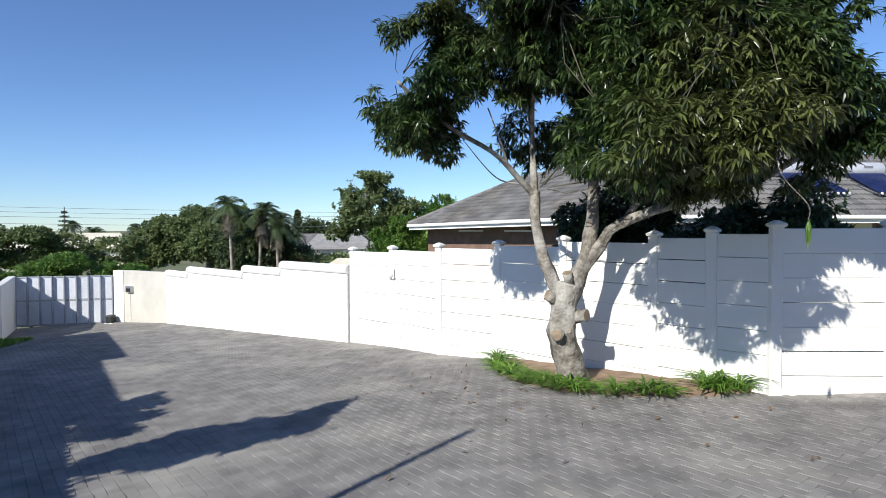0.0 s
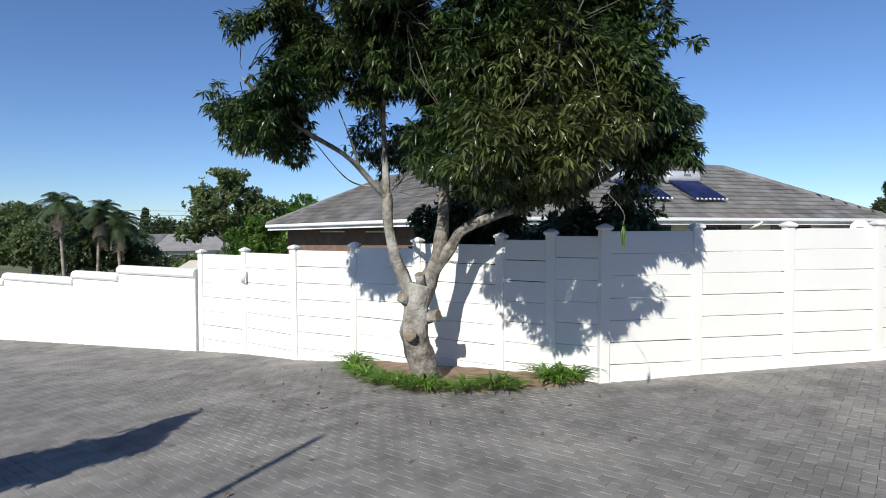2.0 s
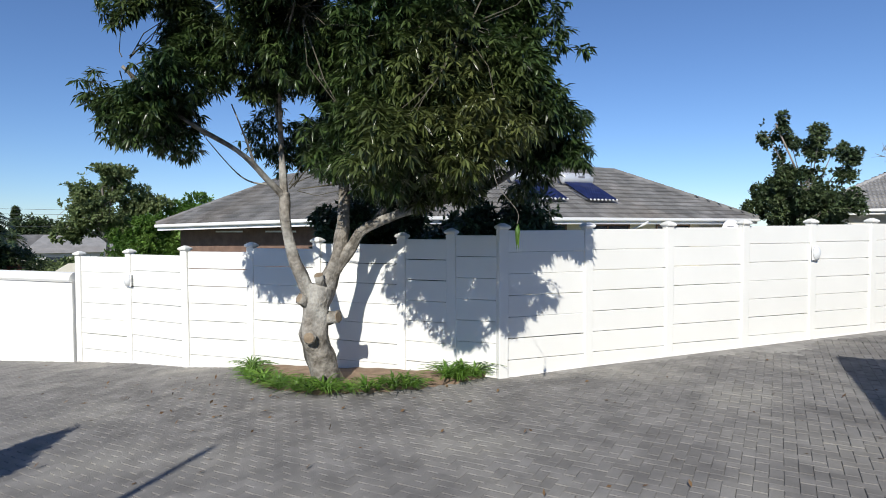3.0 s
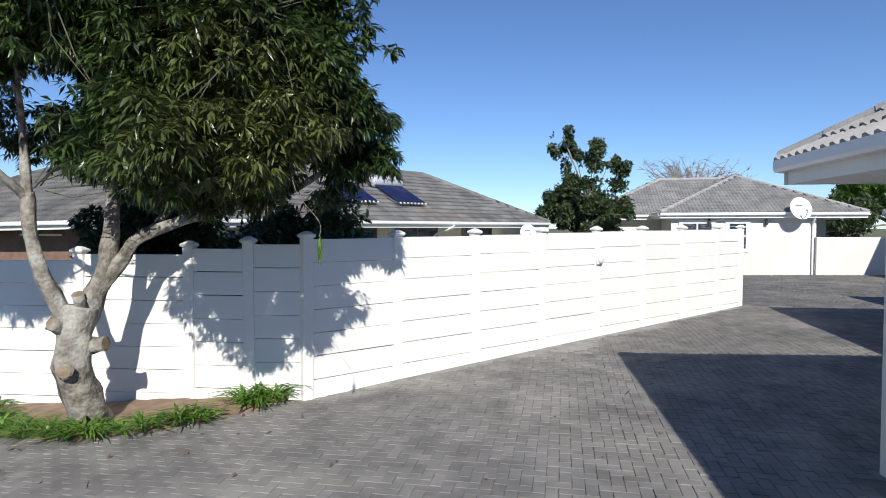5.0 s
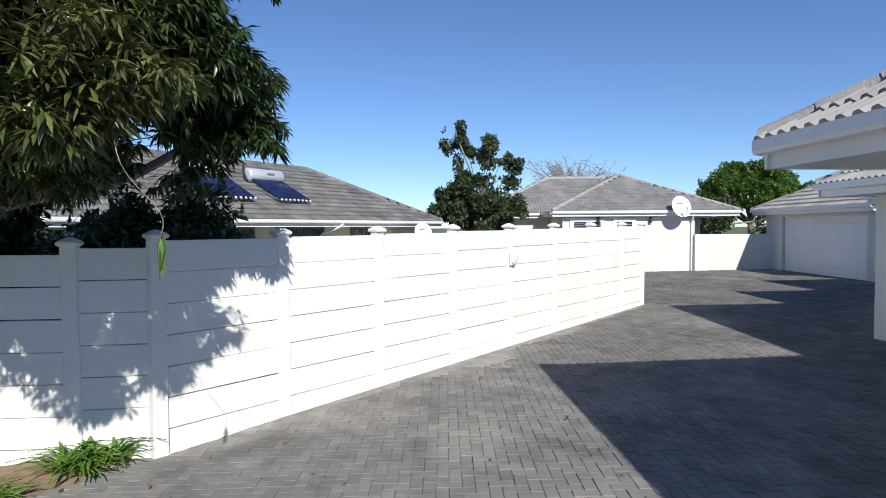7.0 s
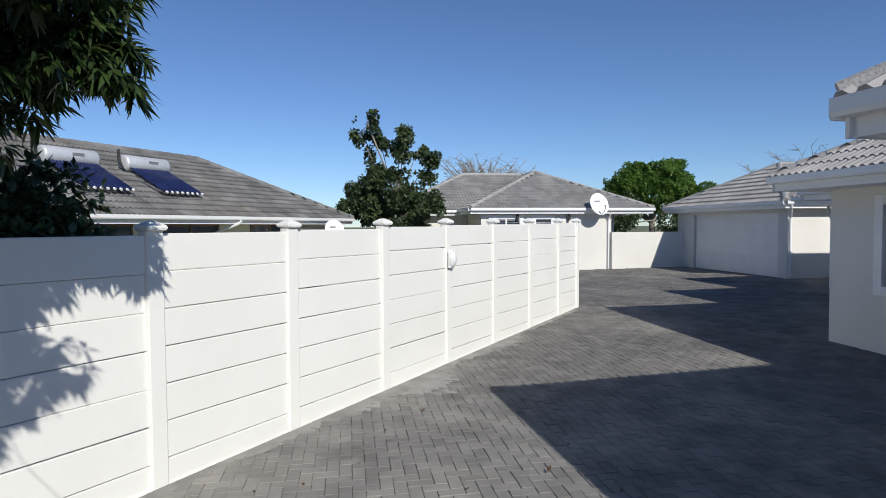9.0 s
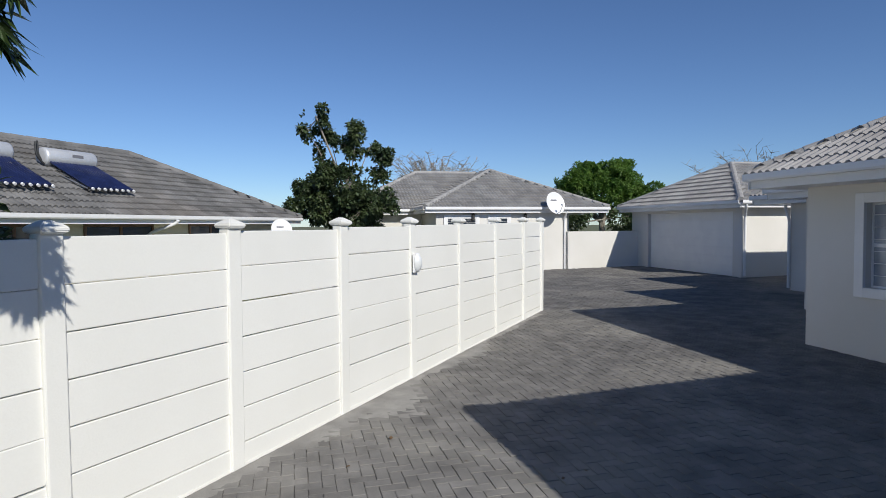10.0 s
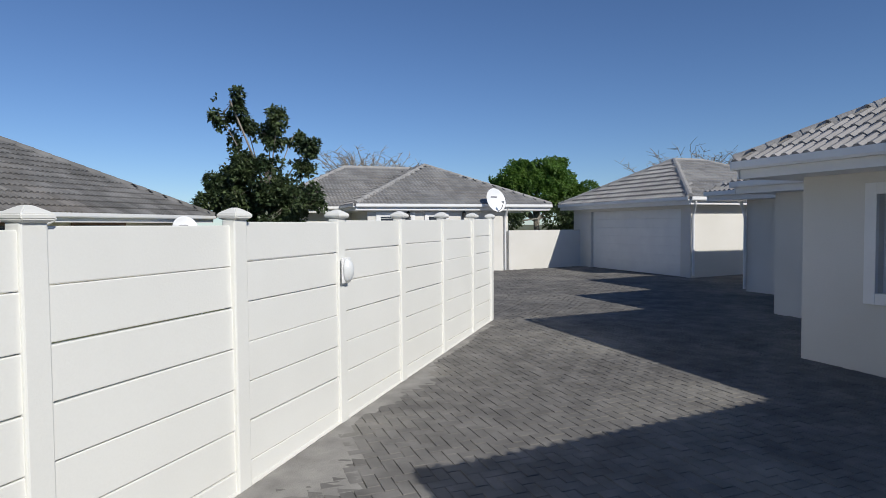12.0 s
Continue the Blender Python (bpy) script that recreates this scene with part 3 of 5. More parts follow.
downpipe(hG, 20.62 - cu, -13.2 - cv, EAVE - z0 - 0.05, 0.0, 0.32, -0.24)

# house behind the end of the panel wall
h2, cu, cv, z0 = unit("house", "white plastered house with grey tiled hip roof", 27.30, 36.0, -10.2, -4.55, EAVE, 0.32, 25, ext=1.25, overv=0.5)
downpipe(h2, 27.02 - cu, -10.05 - cv, EAVE - z0 - 0.05, 0.0, 0.22, 0.0)
window(h2, 27.30 - cu, -7.2 - cv, 1.2 - z0, 0.7, 1.1, "-u", bars=(1, 2))
window(h2, 27.30 - cu, -5.6 - cv, 1.7 - z0, 1.2, 0.6, "-u", bars=(2, 1))
unit("house", "grey tiled roof wing of the white house", 30.0, 37.0, -11.6, -1.5, EAVE - 0.02, 0.5, 26)
# the long house whose shade falls over the drive by the gate
unit("townhouse", "white plastered townhouse on the shaded side of the drive", -13.0, -4.35, 4.6, 8.4, 2.40, 0.5, 24)
unit("townhouse", "white plastered townhouse on the shaded side of the drive", -11.0, -3.62, 8.5, 14.2, 2.40, 0.5, 11)
unit("townhouse", "white plastered townhouse on the shaded side of the drive", -11.0, -3.05, 14.3, 19.8, 2.40, 0.5, 8)


def old_house():
    """The neighbour behind the panel wall: a brown side wing and a cream front under one weathered roof."""
    e = 2.30
    fl, fr, bl, br = (4.2, 16.5, e), (21.0, 18.75, e), (-2.6, 25.0, e - 0.18), (19.7, 28.2, e)
    m0, m1, m2 = (6.36, 20.99, 4.5), (16.34, 22.33, 4.5), (2.3, 25.4, 4.1)
    h = empty("house", pose(8, 20, ground_z(8, 20)), label="old house with weathered grey tiled roof behind the wall", category="house")
    o = Vector((8, 20, ground_z(8, 20)))
    L = lambda q: tuple(Vector(q) - o)
    for poly in ([fl, fr, m1, m0], [bl, fl, m0, m2], [fr, br, m1]):
        roof_face(h, [L(q) for q in poly], OLDTILE, tile_w=0.31, tile_l=0.36)
    b = bmesh.new()
    back = [L(q) for q in (br, bl, m2, m0, m1)]
    vs = [b.verts.new(q) for q in back]
    for tri in ((0, 1, 3), (1, 2, 3), (0, 3, 4)):
        b.faces.new([vs[i] for i in tri])
    part("roof_back", b, OLDTILE, h)
    for a, c in ((fl, m0), (m0, m1), (fr, m1), (m0, m2), (bl, m2)):
        ridge(h, L(Vector(a) + Vector((0, 0, 0.03))), L(Vector(c) + Vector((0, 0, 0.03))), OLDTILE, 0.13)
    gutter(h, L(fl), L(fr))
    gutter(h, L(bl), L(fl))
    front = [(4.9, 17.2), (20.3, 19.3), (20.25, 19.6), (4.9, 17.5)]
    part("wall", prism([(x - o.x, y - o.y) for x, y in front], -0.5, e - 0.1 - o.z), CREAM, h)
    side = [(4.75, 17.30), (-1.8, 25.45), (-1.6, 25.6), (5.0, 17.5)]
    part("wall", prism([(x - o.x, y - o.y) for x, y in side], -0.5, e - 0.1 - o.z), BRICKWALL, h)
    part("soffit", prism([(x - o.x, y - o.y) for x, y in ((4.35, 16.7), (20.8, 18.95), (20.3, 19.6), (5.2, 17.5))], e - 0.2 - o.z, e - 0.17 - o.z), TRIMW, h)
    # grey instead of white trim: the shade under this eave is in the colour
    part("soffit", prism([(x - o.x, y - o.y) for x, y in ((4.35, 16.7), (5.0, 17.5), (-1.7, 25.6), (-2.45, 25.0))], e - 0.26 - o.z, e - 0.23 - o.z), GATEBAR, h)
    a = math.degrees(math.atan2(19.3 - 17.2, 20.3 - 4.9))
    for x, w in ((7.2, 1.8), (10.4, 1.8), (13.2, 2.2), (16.6, 1.9)):
        y = 17.2 + (x - 4.9) * (19.3 - 17.2) / (20.3 - 4.9)
        win = empty("window", pose(x - o.x, y - o.y - 0.01, 0.95 - o.z, 0, 0, a))
        win.parent = h
        part("window_frame", box(-w / 2, -0.03, 1.08, w / 2, 0.0, 1.16, 0, box(-w / 2, -0.03, 0, -w / 2 + 0.07, 0, 1.08, 0, box(w / 2 - 0.07, -0.03, 0, w / 2, 0, 1.08, 0, box(-0.04, -0.03, 0, 0.04, 0, 1.08)))), BRICKWALL, win)
        part("pane", box(-w / 2 + 0.07, -0.012, 0, w / 2 - 0.07, -0.004, 1.08), GLASS, win)
    d = Vector((-6.55, 8.15)).normalized()
    for s in (2.2, 4.8, 7.5):
        q = Vector((4.75, 17.35)) + d * s
        win = empty("window", pose(q.x - o.x, q.y - o.y, 0.75 - o.z, 0, 0, math.degrees(math.atan2(-d.y, -d.x))))
        win.parent = h
        part("pane", box(-0.7, -0.03, 0, 0.7, -0.01, 1.1), GLASS, win)
        part("window_frame", box(-0.75, -0.045, -0.06, 0.75, -0.005, 0, 0, box(-0.75, -0.045, 1.1, 0.75, -0.005, 1.16)), TRIMW, win)
    p = bend([L((14.55, 17.75, 2.2)), L((14.5, 17.85, 2.1)), L((14.1, 18.3, 1.85)), L((14.0, 18.4, 1.6))], 3) + [Vector(L((14.0, 18.4, 0.2)))]
    part("downpipe", tube(p, 0.045, 10), TRIMW, h)
    return h


old_house()


def solar_heater(x, y, z):
    """A steel tank over a rack of dark glass tubes lying on the roof."""
    s = empty("solar_heater", pose(x, y, z, 0, 0, 7.6), label="solar water heater with steel tank and dark glass tubes", category="solar heater", group="solar heaters on the roof")
    r = 0.25
    prof = [0.05, 0.17, 0.235, r, r, 0.235, 0.17, 0.05]
    pos = [-0.76, -0.755, -0.735, -0.69, 0.69, 0.735, 0.755, 0.76]
    part("tank", tube([(p, 0.12, 0.22) for p in pos], prof, 24), TANK, s, smooth=True)
    part("badge", box(-0.05, -0.135, 0.25, 0.28, -0.128, 0.33, 0.002), INK, s, "small grey maker's plate")
    slope = radians(27)
    for k in range(15):
        xx = -0.64 + k * 1.28 / 14
        a = Vector((xx, -0.06, 0.08))
        e = a + Vector((0, -1.62 * math.cos(slope), -1.62 * math.sin(slope)))
        t = part("glass_tube", tube([a, e], 0.032, 8), TUBE, s)
        if k % 2 == 0:
            part("end_clip", tube([e, e + Vector((0, -0.05, -0.025))], 0.036, 8), TRIMW, t)
    bar = Vector((0, -1.55 * math.cos(slope), -1.55 * math.sin(slope) - 0.0))
    part("rail", tube([Vector((-0.7, -0.06, 0.06)) + bar, Vector((0.7, -0.06, 0.06)) + bar], 0.03, 8), BLACK, s)
    for xx in (-0.66, 0.66):
        part("strut", tube([(xx, 0.1, -0.08), Vector((xx, -0.06, 0.02)) + bar], 0.02, 6), STEEL, s)
    part("pipe", tube(bend([(-0.76, 0.1, 0.1), (-0.84, 0.12, 0.3), (-0.83, 0.15, 0.62)], 4), 0.03, 8), BLACK, s)
    part("pipe", tube(bend([(-0.76, 0.0, 0.0), (-0.93, 0.05, 0.25), (-0.92, 0.08, 0.58)], 4), 0.026, 8), BLACK, s)
    return s


solar_heater(13.0, 20.05, 3.68)
solar_heater(10.65, 19.72, 3.68)


def sat_dish(name, m, r, label, stem):
    """A shallow offset dish with its arm and head; the bowl looks along -y of its pose."""
    d = empty(name, m, label=label, category="satellite dish")
    b = bmesh.new()
    prof = [(0.02 + r * t, 0.22 * r * t * t) for t in np.linspace(0, 1, 8)]
    rings = [[b.verts.new((q * math.cos(a), -z, q * math.sin(a) * 1.08)) for a in np.linspace(0, 2 * math.pi, 29)[:-1]] for q, z in prof + [(prof[-1][0] + 0.012, prof[-1][1])] + [(q, z - 0.014) for q, z in prof[::-1]]]
    for r0, r1 in zip(rings, rings[1:]):
        for k in range(28):
            b.faces.new((r0[k], r0[(k + 1) % 28], r1[(k + 1) % 28], r1[k]))
    b.faces.new(rings[0])
    b.faces.new(rings[-1])
    part("bowl", b, TRIMW, d, smooth=True)
    part("feed_arm", tube(bend([(0, 0.03, -r), (0, -0.25, -r * 1.05), (0, -0.75 * r - 0.2, -r * 0.55)], 4), 0.013, 8), STEEL, d)
    part("receiver_head", tube([(0, -0.75 * r - 0.24, -r * 0.55), (0, -0.75 * r - 0.10, -r * 0.48)], [0.045, 0.035], 10), TRIMW, d)
    part("lettering", box(-r * 0.45, -0.022, r * 0.30, r * 0.30, -0.014, r * 0.42, 0.001), INK, d)
    p = [Vector((0, 0.02, 0)), Vector((0, 0.16, -0.05))] + [Vector(q) for q in stem]
    part("bracket", tube(p, 0.022, 8), STEEL, d)
    return d


x, y = uv(26.78, -9.38)
sat_dish("satellite_dish", pose(x, y, 2.86, -18, 0, -38), 0.41, "white satellite dish on a bracket under the gutter", [(0.25, 0.55, -0.15), (0.45, 0.75, -0.5)])
sat_dish("satellite_dish", pose(15.9, 15.2, 1.90, -20, 0, -30), 0.27, "white satellite dish on a pole behind the wall", [(0.0, 0.2, -0.4), (0.0, -0.35, -2.2)])


def wall_lamp(x, y, z, rz):
    w = empty("wall_lamp", pose(x, y, z, 0, 0, rz), label="white oval bulkhead lamp fixed to the wall", category="wall lamp", group="lamps on the boundary wall")
    part("backing_plate", box(-0.085, -0.02, -0.13, 0.085, 0.0, 0.13, 0.01), TRIMW, w)
    b = bmesh.new()
    bmesh.ops.create_uvsphere(b, u_segments=20, v_segments=12, radius=1)
    for v in b.verts:
        v.co = Vector((v.co.x * 0.08, -0.018 - max(0.0, -v.co.y) * 0.075, v.co.z * 0.125))
    part("diffuser", b, FROST, w, smooth=True)


wall_lamp(9.92, 7.52, 1.50, 0)
wall_lamp(-1.80, 12.72, 0.98, -45)


def lantern(x, y, z):
    w = empty("wall_lantern", pose(x, y, z, 0, 0, GRID - 90), label="small black lantern on a white house wall", category="wall lamp", group="lanterns on the house")
    part("bracket", box(-0.03, -0.10, 0.02, 0.03, 0.0, 0.06, 0.006), BLACK, w)
    part("cage", box(-0.055, -0.16, -0.14, 0.055, -0.05, 0.06, 0.012), BLACK, w)
    part("lid", tube([(0, -0.105, 0.06), (0, -0.105, 0.13)], [0.08, 0.012], 8), BLACK, w)


for x, y, z in [(24.69, 13.12, 2.36), (26.14, 11.43, 2.36)]:
    lantern(x, y, z)


# ---- vegetation ----
def leaf_cloud(name, centres, outward, per, size, width, droop, material, parent, seed, spread=0.9, rosette=False):
    """Whorls of pointed, folded leaves at every centre, all in one mesh."""
    rs = np.random.RandomState(seed)
    n = len(centres)
    c = np.repeat(centres, per, axis=0)
    o = np.repeat(outward, per, axis=0)
    d = o * 0.55 + rs.normal(0, spread, (n * per, 3)) * 0.6
    d[:, 2] -= droop
    if rosette:
        az, el = rs.uniform(0, 2 * math.pi, n * per), rs.uniform(-1.25, 0.15, n * per)
        d = np.stack([np.cos(az) * np.cos(el), np.sin(az) * np.cos(el), np.sin(el)], axis=1) + o * 0.35
    d /= np.linalg.norm(d, axis=1)[:, None] + 1e-6
    s = np.cross(d, rs.normal(0, 1, (n * per, 3)) * 0.35 + np.array([0, 0, 1.0]))
    s /= np.linalg.norm(s, axis=1)[:, None] + 1e-6
    up = np.cross(s, d)
    ln = size * rs.uniform(0.65, 1.2, (n * per, 1))
    wd = width * rs.uniform(0.7, 1.2, (n * per, 1))
    base = c + d * ln * 0.08
    mid = base + d * ln * 0.5 + up * ln * 0.06
    tip = base + d * ln + np.array([0, 0, -1.0]) * ln * 0.18 * droop
    v = np.stack([base, mid + s * wd - up * wd * 0.25, tip, mid - s * wd - up * wd * 0.25, mid], axis=1).reshape(-1, 3)
    k = np.arange(n * per)[:, None] * 5
    f = np.concatenate([k + [0, 1, 4], k + [1, 2, 4], k + [2, 3, 4], k + [3, 0, 4]], axis=1).reshape(-1, 3)
    me = bpy.data.meshes.new(name)
    me.vertices.add(len(v))
    me.vertices.foreach_set("co", v.astype(np.float32).ravel())
    me.loops.add(f.size)
    me.loops.foreach_set("vertex_index", f.astype(np.int32).ravel())
    me.polygons.add(len(f))
    me.polygons.foreach_set("loop_start", np.arange(0, f.size, 3, dtype=np.int32))
    me.update(calc_edges=True)
    me.materials.append(material)
    ob = new(name, me)
    if parent:
        ob.parent = parent
    return ob


def lobe_points(lobes, count, seed, shell=0.45, gaps=0.0, freq=0.9):
    """Places in a group of uneven ellipsoids, thicker towards the skin, with holes; and the way out at each."""
    rs = np.random.RandomState(seed)
    vol = np.array([l[3] * l[4] * l[5] for l in lobes]) ** 0.82
    pts, outs = [], []
    which = rs.choice(len(lobes), size=count * 3, p=vol / vol.sum())
    for w in which:
        cx, cy, cz, rx, ry, rz = lobes[w]
        d = rs.normal(0, 1, 3)
        d /= np.linalg.norm(d)
        r = (shell + (1 - shell) * rs.rand()) ** 0.6
        lump = 1 + 0.22 * noise.noise(Vector((d * 2.3 + np.array([w * 7.1, seed, 0])).tolist()))
        p = np.array([cx, cy, cz]) + d * r * lump * np.array([rx, ry, rz])
        if gaps and noise.noise(Vector((p * freq + seed).tolist())) < -0.30 + gaps * 0.5:
            continue
        pts.append(p)
        outs.append(d)
        if len(pts) == count:
            break
    return np.array(pts), np.array(outs)


def fragment(lobes, seed, n=6, keep=0.88):
    """Breaks every lobe into a core and ragged smaller clumps round it."""
    rr = random.Random(seed)
    out = []
    for a, b, c, d, e, f in lobes:
        out.append((a, b, c, d * keep, e * keep, f * keep))
        for k in range(n):
            v = Vector((rr.gauss(0, 1), rr.gauss(0, 1), rr.gauss(0, 1))).normalized()
            q = rr.uniform(0.26, 0.50)
            out.append((a + v.x * d * 0.72, b + v.y * e * 0.72, c + v.z * f * 0.72, d * q, e * q, f * q))
    return out


def tree(name, x, y, z, label, limbs, lobes, count, per, size, width, droop, leaf, bark=BARK, seed=1, shell=0.45, gaps=0.0, freq=0.9, twigs=0, spread=0.9, category="tree", keep=0.68, bits=9, rosette=False, spray=None):
    """Limbs and lobes are given in world axes from the foot of the tree."""
    t = empty(name, pose(x, y, z), label=label, category=category)
    for i, (pts, r0, r1) in enumerate(limbs):
        p = bend(pts, 7)
        rr = [r0 + (r1 - r0) * (k / (len(p) - 1)) ** 0.8 for k in range(len(p))]
        part("trunk" if i == 0 else "limb", tube(p, rr, 18 if r0 > 0.06 else 7, wobble=0.36), bark, t, smooth=True)
    pts, outs = lobe_points(fragment(lobes, seed, bits, keep), count, seed, shell, gaps, freq)
    leaf_cloud("crown", pts, outs, per, size, width, droop, leaf, t, seed, spread, rosette)
    if twigs:
        rs = np.random.RandomState(seed + 50)
        b = bmesh.new()
        ends = [Vector(l[0][-1]) for l in limbs[1:]] or [Vector(limbs[0][0][-1])]
        for q in pts[rs.choice(len(pts), twigs, replace=False)]:
            q = Vector(q)
            a = min(ends, key=lambda e: (e - q).length)
            m = a.lerp(q, 0.5) + Vector(rs.normal(0, 0.12, 3).tolist())
            tube([a.lerp(q, 0.15), m, q], [0.009, 0.006, 0.003], 4, b)
        tagged(part("twig_spray", b, spray or bark, t), kind="stuff")
    return t


def main_tree():
    x, y = 1.34, 8.52
    z = ground_z(x, y) - 0.02
    R = lambda *q: [(a - x, b - y, c - z) for a, b, c in q]
    limbs = [
        (R((1.44, 8.52, z - 0.1), (1.37, 8.50, z + 0.25), (1.20, 8.44, 0.40), (1.22, 8.42, 0.80), (1.30, 8.42, 1.15)), 0.215, 0.185),
        (R((1.22, 8.42, 0.80), (1.05, 8.42, 1.25), (0.92, 8.42, 1.55), (0.82, 8.42, 2.05), (0.80, 8.42, 2.48)), 0.10, 0.066),
        (R((0.80, 8.42, 2.45), (0.78, 8.45, 2.9), (0.76, 8.5, 3.4), (0.66, 8.7, 4.4), (0.9, 8.9, 5.4)), 0.060, 0.02),
        (R((0.80, 8.42, 2.40), (0.60, 8.36, 2.62), (0.18, 8.15, 3.0), (-0.45, 7.95, 3.35), (-1.1, 7.8, 3.9)), 0.055, 0.018),
        (R((0.42, 8.27, 2.78), (0.30, 8.22, 3.15), (0.12, 8.1, 3.6)), 0.022, 0.009),
        (R((0.66, 8.38, 2.57), (0.25, 8.34, 2.66), (-0.2, 8.2, 3.15)), 0.015, 0.006),
        (R((1.28, 8.42, 0.95), (1.50, 8.45, 1.40), (1.60, 8.48, 1.80), (1.66, 8.52, 2.3), (1.72, 8.7, 3.2), (1.9, 8.9, 4.6)), 0.15, 0.045),
        (R((1.52, 8.45, 1.38), (1.75, 8.40, 1.72), (1.95, 8.30, 1.98), (2.7, 8.05, 2.28), (3.6, 7.75, 2.55), (4.4, 7.5, 3.1)), 0.105, 0.035),
        (R((1.70, 8.6, 2.8), (2.2, 7.8, 3.4), (2.5, 6.8, 3.9), (2.5, 5.8, 4.1)), 0.06, 0.018),
        (R((2.0, 8.3, 2.0), (2.6, 8.8, 2.6), (3.2, 9.2, 3.3), (3.4, 9.6, 4.2)), 0.055, 0.018),
        (R((0.78, 8.5, 3.2), (0.7, 7.6, 3.9), (0.8, 6.7, 4.5)), 0.035, 0.012),
    ]
    lobes = [(1.9, 8.2, 5.0, 2.2, 2.6, 1.6), (3.0, 7.2, 4.0, 1.15, 1.3, 1.3), (3.40, 6.55, 3.2, 0.68, 0.7, 0.85), (3.30, 6.8, 4.8, 0.70, 0.85, 0.95), (2.15, 6.3, 3.8, 1.35, 1.2, 1.25), (3.15, 6.15, 3.5, 0.72, 0.65, 0.85), (3.72, 6.5, 4.3, 0.56, 0.6, 0.95), (0.95, 6.9, 4.5, 1.1, 1.3, 1.1),
             (-0.65, 8.0, 3.72, 0.82, 0.95, 0.8), (0.15, 8.0, 4.85, 0.9, 1.0, 0.75), (1.5, 5.5, 2.8, 0.7, 0.6, 0.42), (2.3, 5.4, 2.95, 0.8, 0.6, 0.45), (2.2, 10.2, 4.2, 2.0, 1.5, 1.6), (3.60, 6.75, 2.7, 0.5, 0.5, 0.5), (3.0, 8.7, 2.85, 1.1, 1.2, 0.5),
             (1.45, 8.0, 3.2, 0.5, 0.7, 0.6), (1.9, 8.2, 6.2, 1.3, 1.6, 0.9), (0.35, 8.1, 4.3, 0.7, 1.0, 0.75), (2.9, 7.2, 2.85, 1.0, 0.9, 0.5),
             (4.15, 6.4, 4.9, 0.2, 0.25, 0.25), (4.25, 6.35, 4.1, 0.16, 0.2, 0.2), (3.95, 6.3, 2.75, 0.36, 0.35, 0.4), (4.02, 6.35, 3.25, 0.40, 0.40, 0.55), (4.12, 6.45, 2.5, 0.26, 0.25, 0.25), (3.9, 6.6, 5.1, 0.35, 0.4, 0.4), (1.5, 6.3, 2.85, 0.75, 0.8, 0.55), (2.4, 6.2, 2.75, 0.7, 0.6, 0.45), (-1.0, 7.9, 4.55, 0.3, 0.3, 0.3), (-1.35, 7.9, 3.7, 0.3, 0.4, 0.45), (3.6, 6.9, 5.5, 0.4, 0.4, 0.4), (-0.6, 8.0, 3.42, 0.5, 0.6, 0.3), (1.81, 6.93, 2.69, 0.40, 0.40, 0.40), (2.27, 6.91, 2.49, 0.35, 0.35, 0.35), (-1.05, 7.9, 4.35, 0.45, 0.5, 0.45), (-0.4, 8.0, 4.55, 0.5, 0.6, 0.45)]
    lobes = [(a - x, b - y, c - z, d, e, f) for a, b, c, d, e, f in lobes]
    t = tree("garden_tree", x, y, z, "broad evergreen tree with drooping long leaves", limbs, lobes, 25000, 12, 0.135, 0.0155, 0.72, LEAF, seed=11, shell=0.30, gaps=0.34, freq=1.25, twigs=260, spread=1.05, keep=0.80, bits=8, rosette=True, spray=YOUNGBARK)
    # a low twig with a fresh pale tuft, hanging in front of the wall
    tw = part("limb", tube(bend(R((2.58, 5.36, 2.75), (2.56, 5.16, 2.4), (2.70, 5.00, 2.13), (2.68, 4.96, 2.00)), 5), 0.0028, 5), BARK, t)
    leaf_cloud("leaf_tuft", np.array(R((2.68, 4.96, 2.00), (2.70, 4.98, 2.03))), np.array([(0, 0, -1.0), (0, 0, -1.0)]), 4, 0.17, 0.022, 1.2, BLADE, tw, 5, 0.25)
    # sawn-off stumps and burrs on the trunk
    for (a, b, c), (dx, dy, dz), r in (((1.16, 8.36, 0.42), (-0.07, -0.17, 0.02), 0.085), ((1.38, 8.36, 0.68), (0.13, -0.13, 0.03), 0.085), ((1.10, 8.40, 0.92), (-0.12, -0.05, 0.07), 0.075), ((1.30, 8.36, 1.15), (-0.05, -0.06, 0.16), 0.07)):
        a, b, c = a - x, b - y, c - z
        st = part("branch_stump", tube([(a, b, c), (a + dx * 0.6, b + dy * 0.6, c + dz * 0.6), (a + dx, b + dy, c + dz)], [r * 1.25, r, r * 1.06], 12, wobble=0.25), BARK, t, smooth=True)
        part("cut_face", tube([(a + dx, b + dy, c + dz), (a + dx * 1.04, b + dy * 1.04, c + dz * 1.04)], [r * 0.9, r * 0.8], 12), CUT, st)
    return t


main_tree()


